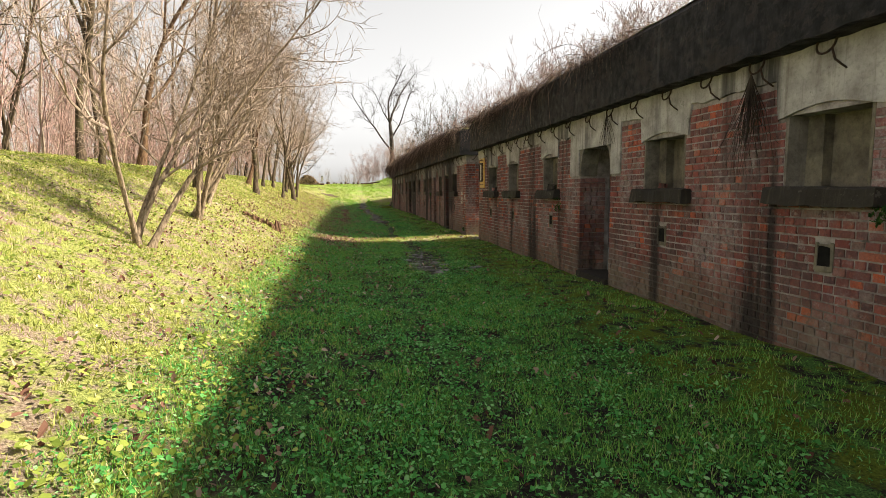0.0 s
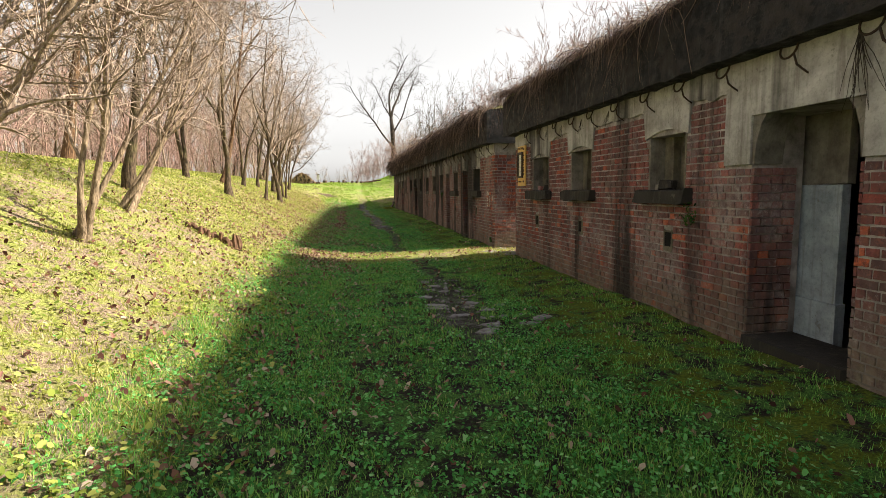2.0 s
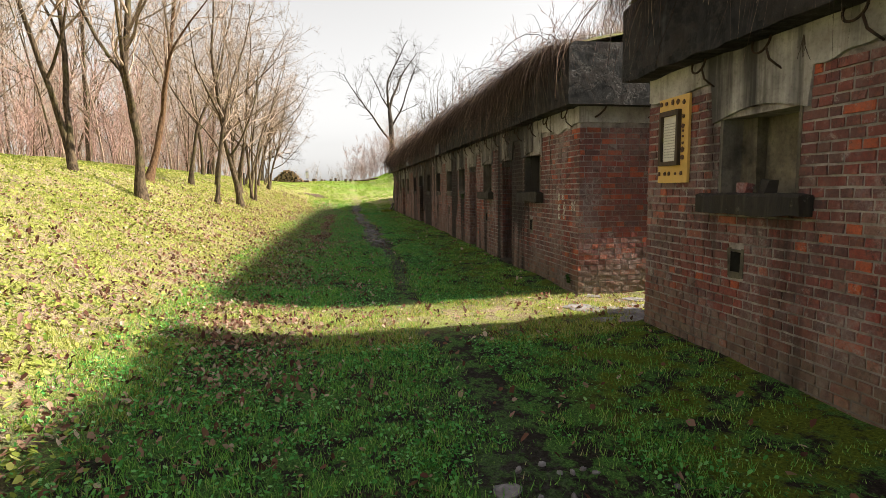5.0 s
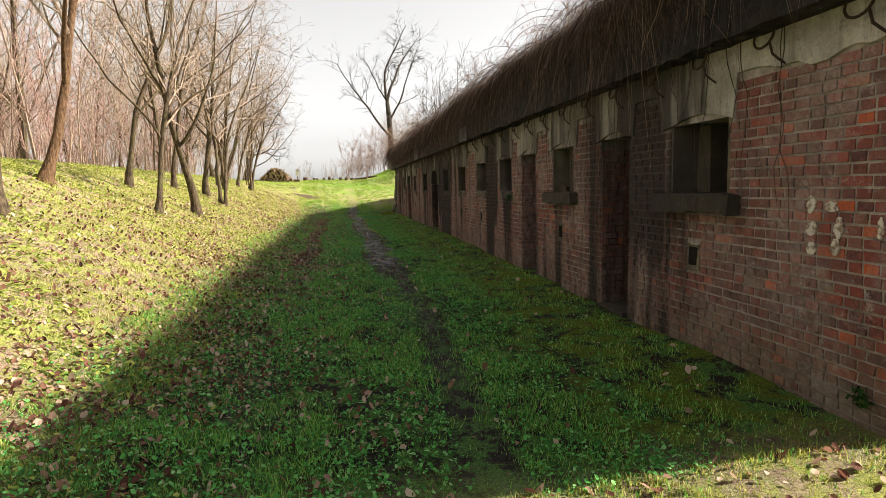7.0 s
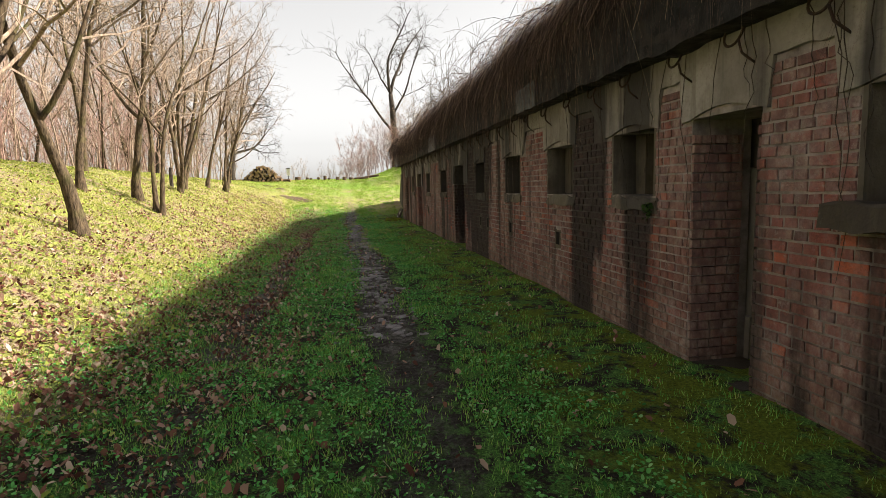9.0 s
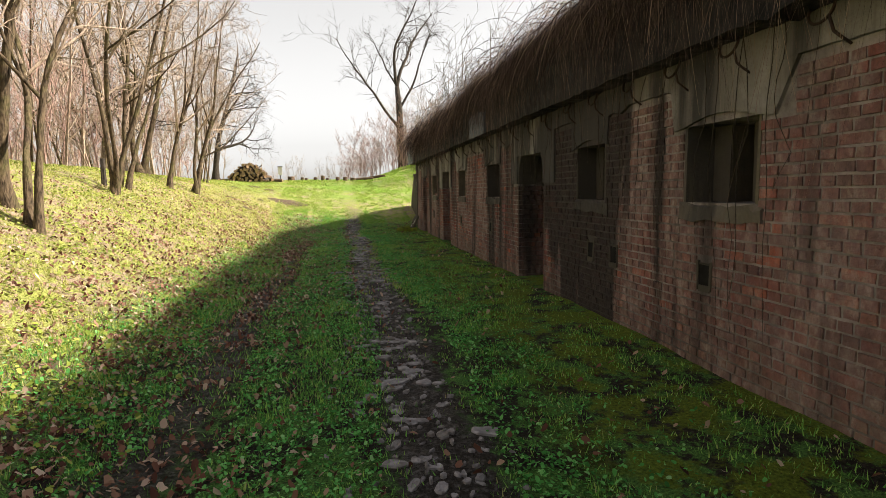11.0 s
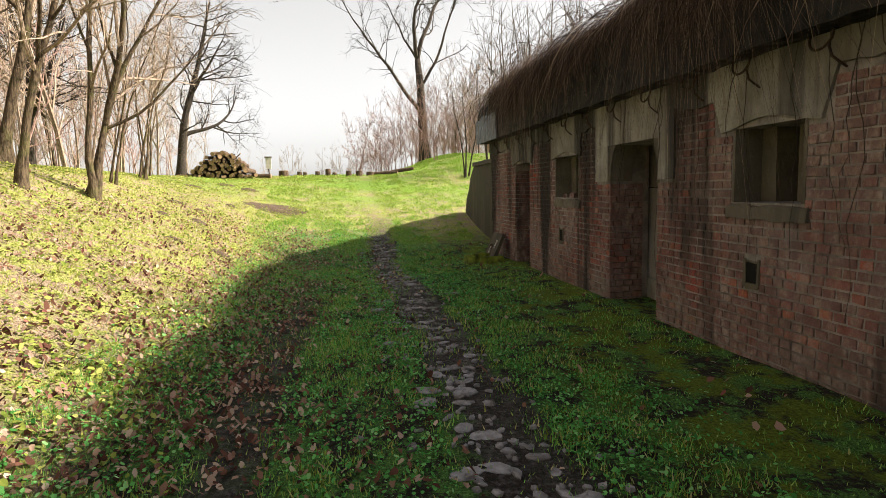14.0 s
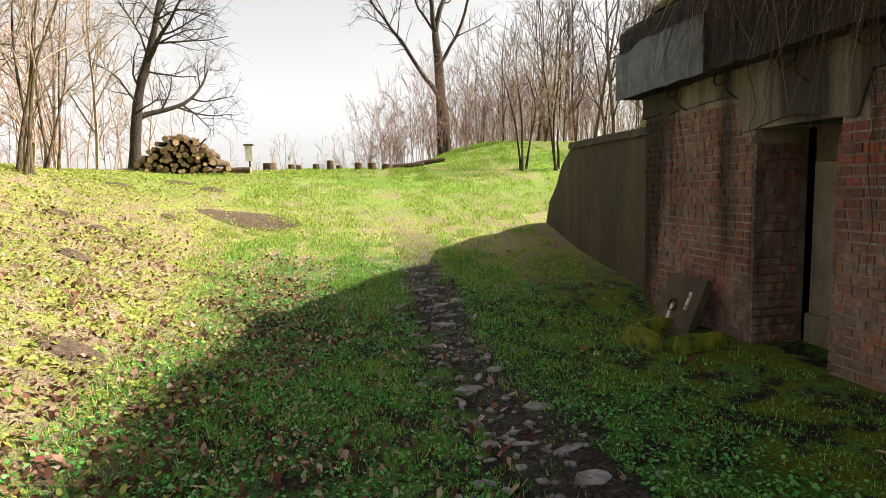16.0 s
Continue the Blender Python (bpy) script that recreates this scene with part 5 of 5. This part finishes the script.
# ---- sign board ----
n_y = Nodes("yellow_paint", 0.6, 0.4)
YELLOW = n_y.done(n_y.mix(n_y.ramp(n_y.noise(12, 4), (0.5, 0.0), (0.8, 0.4)), (0.62, 0.4, 0.12), (0.4, 0.25, 0.08)))
n_p = Nodes("paper", 0.8, 0.3)
PAPER = n_p.done(n_p.ramp(n_p.noise(8, 3), (0.3, (0.55, 0.52, 0.47)), (0.7, (0.72, 0.7, 0.65))))
n_b = Nodes("dark_wood", 0.7, 0.3)
DARKWOOD = n_b.done(n_b.ramp(n_b.noise(20, 4, (1, 1, 0.2)), (0.3, (0.03, 0.022, 0.016)), (0.7, (0.09, 0.06, 0.04))))
n_k = Nodes("faded_ink", 0.8, 0.2)
INK = n_k.done(n_k.ramp(n_k.noise(90, 3), (0.4, (0.3, 0.28, 0.26)), (0.6, (0.5, 0.48, 0.44))))
sign = empty("sign_board", (FX - 0.02, 12.96, 2.4), label="yellow notice board with brick chips round a framed text sheet", category="sign")
SY0, SY1, SZ0, SZ1 = 12.72, 13.2, 1.97, 2.8
boxes("board", sign, YELLOW, (FX - 0.035, FX - 0.006, SY0, SY1, SZ0, SZ1), j=0.002)
FY0, FY1, FZ0, FZ1 = SY0 + 0.11, SY1 - 0.055, SZ0 + 0.17, SZ1 - 0.13
FW = 0.034
boxes("frame", sign, DARKWOOD, (FX - 0.075, FX - 0.036, FY0, FY0 + FW, FZ0, FZ1), (FX - 0.075, FX - 0.036, FY1 - FW, FY1, FZ0, FZ1), (FX - 0.075, FX - 0.036, FY0 + FW, FY1 - FW, FZ1 - FW * 1.4, FZ1), (FX - 0.075, FX - 0.036, FY0 + FW, FY1 - FW, FZ0, FZ0 + FW * 1.2), label="dark wooden frame", j=0.002)
boxes("sheet", sign, PAPER, (FX - 0.044, FX - 0.037, FY0 + FW + 0.003, FY1 - FW - 0.003, FZ0 + FW * 1.2 + 0.003, FZ1 - FW * 1.4 - 0.003))
boxes("text_lines", sign, INK, *[(FX - 0.0465, FX - 0.0445, FY0 + FW + 0.025 + rnd.uniform(0, 0.02), FY1 - FW - 0.02, FZ1 - 0.12 - 0.027 * i - 0.009, FZ1 - 0.12 - 0.027 * i) for i in range(13)])
n_c = Nodes("brick_chip", 0.9, 0.2)
CHIP = n_c.done(n_c.ramp(n_c.noise(25, 5), (0.3, (0.06, 0.04, 0.03)), (0.7, (0.2, 0.12, 0.085))))
MID = (0.5 * (FY0 + FY1), 0.5 * (FZ0 + FZ1))
for i in range(24):
    t = 2 * math.pi * (i + rnd.uniform(-0.2, 0.2)) / 24
    reach = 1 / max(abs(math.cos(t)) / 0.195, abs(math.sin(t)) / 0.345)
    y = min(max(MID[0] + reach * math.cos(t), SY0 + 0.03), SY1 - 0.028)
    z = MID[1] + reach * math.sin(t)
    r, spin = rnd.choice((0.014, 0.024, 0.03)), rnd.uniform(0, 3)
    m = Mesh()
    m.prism([(y + r * 0.8 * math.cos(a + spin) * rnd.uniform(0.7, 1.2), z + r * math.sin(a + spin) * rnd.uniform(0.7, 1.2)) for a in (0.2, 1.3, 2.5, 3.7, 5.2)], FX - 0.048, FX - 0.0355)
    fix(m.link("brick_chip", CHIP, sign))

# ---- rotten stump on the bank ----
n_s = Nodes("rotten_wood", 0.95, 0.1)
ROT = n_s.done(n_s.ramp(n_s.noise(18, 5, (1, 1, 0.3)), (0.3, (0.04, 0.022, 0.015)), (0.7, (0.22, 0.13, 0.085))), None, n_s.noise(60, 4, (1, 1, 0.2)), 0.01)
stump = empty("rotten_stump", (-2.2, 12.0, ground_z(-2.2, 12.0)), label="low rotten tree stump with splintered dark wood", category="stump")
for k in range(15):
    f = k / 14
    x, y = -2.75 + 0.85 * f, 12.05 - 0.12 * math.sin(f * 3) + rnd.gauss(0, 0.03)
    h = 0.1 + 0.13 * abs(noise.noise((k * 1.7, 2, 2))) + (0.16 if k >= 13 else 0)
    z = ground_z(x, y)
    m = Mesh()
    m.tube([(x, y, z - 0.08), (x + rnd.gauss(0, 0.01), y, z + h * 0.6), (x + rnd.gauss(0, 0.03), y + rnd.gauss(0, 0.03), z + h)], [rnd.uniform(0.05, 0.08), rnd.uniform(0.04, 0.06), rnd.uniform(0.012, 0.035)], 6)
    fix(m.link("splinter", ROT, stump))

# ---- log pile and stump row ----
n_e = Nodes("cut_wood", 0.9, 0.2)
CUT = n_e.done(n_e.ramp(n_e.noise(30, 4), (0.3, (0.22, 0.14, 0.08)), (0.7, (0.42, 0.29, 0.18))))
LOGBARK = bark_material("log_bark", (0.04, 0.03, 0.022), (0.16, 0.11, 0.08))


def log(x, y, z, r, half, turn, tilt=0.0, name="log", label="cut log with a pale end in the pile", group="logs of the pile"):
    """A log that lies across, with pale sawn ends."""
    ob = empty(name, (x, y, z), label=label, category="log", group=group)
    d = Vector((math.sin(turn), -math.cos(turn), tilt)).normalized()
    a, b = Vector((x, y, z)) + d * half, Vector((x, y, z)) - d * half
    m = Mesh()
    m.tube([a, a.lerp(b, 0.5) + Vector((0, 0, rnd.uniform(0, 0.02))), b], [r, r * 1.03, r * 0.95], 10, cap=False)
    fix(m.link("bark", LOGBARK, ob, smooth=True))
    for e, s in ((a, 1), (b, -1)):
        m = Mesh()
        m.tube([e - d * s * 0.03, e + d * s * 0.004], [r * 0.97, r * 0.95], 10)
        fix(m.link("sawn_end", CUT, ob, "pale sawn end"))


PZ = ground_z(-3.9, 53.6)
row, z = 0, PZ
width = 1.15
while width > 0.18:
    x = -3.95 - width
    while x < -3.95 + width:
        r = rnd.uniform(0.045, 0.09)
        log(x + r, 53.6 + rnd.gauss(0, 0.07), z + r + rnd.uniform(-0.02, 0.03), r, rnd.uniform(0.35, 0.5), rnd.gauss(0.0, 0.18), rnd.gauss(0, 0.03))
        x += 2 * r + rnd.uniform(-0.02, 0.03)
    z += 0.112
    width -= 0.1 + rnd.uniform(0, 0.07)
for k in range(5):
    log(-3.95 + rnd.gauss(0, 0.5), 53.5, z - 0.1 + rnd.uniform(-0.2, 0.1), 0.022, 0.32, rnd.uniform(0.3, 2.8), rnd.uniform(-0.2, 0.9), "branch", "crooked dark branch thrown on the log pile", "branches on the pile")
log(-2.6, 53.9, ground_z(-2.6, 53.9) + 0.08, 0.09, 0.3, 1.4, 0, "log", "short cut log lying beside the pile", "logs of the pile")
log(-5.25, 53.6, ground_z(-5.25, 53.6) + 0.05, 0.06, 0.3, 1.5, 0, "log", "short cut log lying beside the pile", "logs of the pile")
for x, h, r in ((-1.95, 0.24, 0.19), (-1.35, 0.17, 0.1), (-1.12, 0.15, 0.08), (-0.62, 0.17, 0.1), (-0.2, 0.26, 0.11), (0.05, 0.12, 0.09), (0.62, 0.2, 0.11), (1.05, 0.2, 0.13), (1.5, 0.16, 0.16)):
    y = 55 + rnd.gauss(0, 0.1)
    z = ground_z(x, y)
    s = empty("stump_seat", (x, y, z), label="short upright cut log standing on the grass", category="stump", group="row of cut logs")
    m = Mesh()
    m.tube([(x, y, z - 0.05), (x, y, z + h * 0.6), (x, y, z + h)], [r * 1.06, r, r * 0.98], 10, cap=False)
    fix(m.link("bark", LOGBARK, s, smooth=True))
    m = Mesh()
    m.tube([(x, y, z + h - 0.02), (x, y, z + h + 0.005)], [r * 0.97, r * 0.94], 10)
    fix(m.link("sawn_top", CUT, s, "pale sawn top"))
log(2.1, 55.2, ground_z(2.1, 55.2) + 0.07, 0.09, 0.55, 1.35, 0.04, "log", "dark fallen log lying on the grass", "fallen logs")
log(2.9, 55.6, ground_z(2.9, 55.6) + 0.06, 0.08, 0.5, 1.3, 0.1, "log", "dark fallen log lying on the grass", "fallen logs")
post = empty("post_sign", (-2.58, 55.5, ground_z(-2.58, 55.5)), label="pale board on a thin post", category="sign")
z = ground_z(-2.58, 55.5)
boxes("post", post, DARKWOOD, (-2.6, -2.56, 55.48, 55.52, z - 0.1, z + 0.8))
boxes("board", post, PAPER, (-2.69, -2.47, 55.44, 55.478, z + 0.33, z + 0.78), label="pale weathered board")
boxes("cap", post, DARKWOOD, (-2.72, -2.44, 55.4, 55.54, z + 0.781, z + 0.82))
z = ground_z(-4.42, 36.6)
m = Mesh()
m.tube([(-4.42, 36.6, z - 0.1), (-4.42, 36.6, z + 0.35), (-4.41, 36.6, z + 0.62)], [0.06, 0.055, 0.05], 7)
m.link("wooden_stake", BARK_DARK, None, "short dark wooden stake in the bank", category="stake")

# ---- concrete plate and mossy basin at the far doorway ----
plate = empty("concrete_plate", (3.5, 43.25, 0.52), label="grey concrete cover plate with iron ring leaning on the wall", category="cover plate")
tilt = pose(3.42, 43.05, 0.84, 0, 25, 6)
m = Mesh()
m.box(-0.035, 0.035, -0.27, 0.27, -0.31, 0.31, 0.012, 0.012)
m.v = [tuple(tilt @ Vector(v)) for v in m.v]
fix(m.link("plate", RETAIN, plate))
m = Mesh()
ring = [tilt @ Vector((-0.05, 0.05 + 0.055 * math.cos(t), -0.02 + 0.06 * math.sin(t))) for t in np.linspace(0, 2 * math.pi, 13)]
m.tube(ring, [0.009] * 13, 5)
fix(m.link("ring", IRON, plate, "rusty iron ring"))
for v, w in ((-0.13, 0.05), (0.06, -0.1)):
    m = Mesh()
    m.box(-0.0375, -0.036, v - 0.016, v + 0.016, w - 0.09, w + 0.09, 0.004)
    m.v = [tuple(tilt @ Vector((min(p[0], -0.052), p[1], p[2]))) if i % 8 < 4 else tuple(tilt @ Vector((-0.03, p[1], p[2]))) for i, p in enumerate(m.v)]
    fix(m.link("paint_stroke", WHITE, plate, "white paint stroke"))
n_m = Nodes("moss", 0.95, 0.1)
MOSS = n_m.done(n_m.ramp(n_m.noise(9, 5), (0.35, (0.05, 0.05, 0.03)), (0.5, (0.12, 0.15, 0.02)), (0.75, (0.24, 0.27, 0.04))), None, n_m.noise(70, 5), 0.02)
basin = empty("drain_basin", (3.1, 42.7, 0.5), label="low concrete drain basin with mossy kerbs", category="drain")
for x0, x1, y0, y1 in ((2.72, 2.9, 42.35, 43.1), (2.9, 3.5, 42.35, 42.5), (2.9, 3.5, 42.98, 43.1)):
    m = Mesh()
    for i in range(9):
        for j in range(5):
            u, v = i / 8, j / 4
            x, y = x0 + (x1 - x0) * u, y0 + (y1 - y0) * v
            e = min(u, 1 - u, v, 1 - v)
            m.v.append((x + 0.02 * noise.noise((x * 8, y * 8, 1)), y + 0.02 * noise.noise((x * 8, y * 8, 5)), 0.42 + (0.3 if e > 0 else 0.0) + 0.035 * noise.noise((x * 7, y * 7, 9))))
    m.f = [(i * 5 + j, (i + 1) * 5 + j, (i + 1) * 5 + j + 1, i * 5 + j + 1) for i in range(8) for j in range(4)]
    fix(m.link("kerb", MOSS, basin, smooth=True))

# ---- molehills and bare earth ----
n_d = Nodes("bare_earth", 0.95, 0.1)
EARTH = n_d.done(n_d.ramp(n_d.noise(30, 5), (0.3, (0.05, 0.036, 0.028)), (0.7, (0.17, 0.125, 0.095))), None, n_d.noise(50, 5), 0.03, 1.0)


def mound(x, y, rx, ry, h, label, name="molehill", mat=None):
    m = Mesh()
    for i in range(7):
        for j in range(14):
            t, f = 2 * math.pi * j / 14, i / 6
            w = f * (1 + 0.25 * noise.noise((math.cos(t) + x, math.sin(t) + y, 2)))
            px, py = x + rx * w * math.cos(t), y + ry * w * math.sin(t)
            m.v.append((px, py, ground_z(px, py) + h * (1 - f * f) - 0.012 * (i == 6) + 0.35 * h * noise.noise((px * 9, py * 9, 4)) * (i < 6)))
    m.f = [(i * 14 + j, (i + 1) * 14 + j, (i + 1) * 14 + (j + 1) % 14, i * 14 + (j + 1) % 14) for i in range(6) for j in range(14)]
    m.link(name, mat or EARTH, None, label, smooth=True, category="earth mound", group="heaps of bare earth")


mound(-1.55, 48.7, 1.0, 0.55, 0.04, "flat patch of dark bark mulch on the grass", "mulch_patch")
for x, y, r in ((-2.5, 42.1, 0.16), (-3.6, 46.3, 0.2), (-3.0, 46.0, 0.14), (-2.7, 44.6, 0.18), (-4.0, 49.5, 0.3), (-2.6, 50.5, 0.3), (-3.4, 51.0, 0.35), (-3.3, 44.2, 0.15), (-2.6, 47.6, 0.15), (-1.85, 42.5, 0.25)):
    mound(x, y, r, r * 0.8, 0.05, "small heap of loose brown earth in the grass")

# ---- dry plants caught on hooks and thin vines on the wall ----
def dry_bunch(y, z0, length, spread, n, label):
    m = Mesh()
    for _ in range(n):
        p = Vector((FX - 0.08, y, z0))
        d = Vector((rnd.gauss(-0.05, 0.05), rnd.gauss(0, spread), -1)).normalized()
        bough(m, p, d, length * rnd.uniform(0.5, 1.0), 0.004, 3, 5, 0.1, -0.05, 0.4)
    m.link("dry_vine", BARK_DARK, None, label, category="vine")


dry_bunch(2.32, 2.95, 1.05, 0.12, 60, "dry brown bundle of stems hanging from a hook")
dry_bunch(5.25, 3.0, 0.75, 0.2, 16, "dry vine hanging from a hook beside the doorway")
for y in (9.0, 9.9, 10.7, 11.4):
    dry_bunch(y, 2.96, 0.24, 0.3, 5, "small dry vine tangled in a hook")
for _ in range(110):
    y = rnd.choice((rnd.uniform(16, 24), rnd.uniform(24, 44), rnd.uniform(26, 34), rnd.uniform(28, 44)))
    m = Mesh()
    p = Vector((FX - 0.05, y, 3.05))
    pts = [p]
    ln = rnd.uniform(0.5, 2.2)
    for i in range(9):
        p = p + Vector((rnd.gauss(0, 0.004), rnd.gauss(0, 0.035), -ln / 9))
        p.x = min(max(p.x, FX - 0.06), FX - 0.03)
        pts.append(p)
    m.tube(pts, [0.0034 - 0.0002 * i for i in range(10)], 4)
    m.link("dry_vine", BARK_DARK, None, "thin dry vine stem hanging down the brick wall", category="vine", group="vines on the wall")

# ---- single bricks of the nearest panel ----
for wall, here, p, q, za, zb, out in pending_bricks[:300]:
    m = Mesh()
    m.box(FX + out, FX + 0.03, p, q, za, zb, 0.0035, 0.003)
    m.link("brick", BRICK_ONE, wall).matrix_parent_inverse = here
if len(pending_bricks) > 300:
    m = Mesh()
    wall, here = pending_bricks[0][:2]
    for _, _, p, q, za, zb, out in pending_bricks[300:]:
        m.box(FX + out, FX + 0.03, p, q, za, zb, 0.0035, 0.003)
    m.link("brickwork", BRICK, wall, kind="stuff").matrix_parent_inverse = here
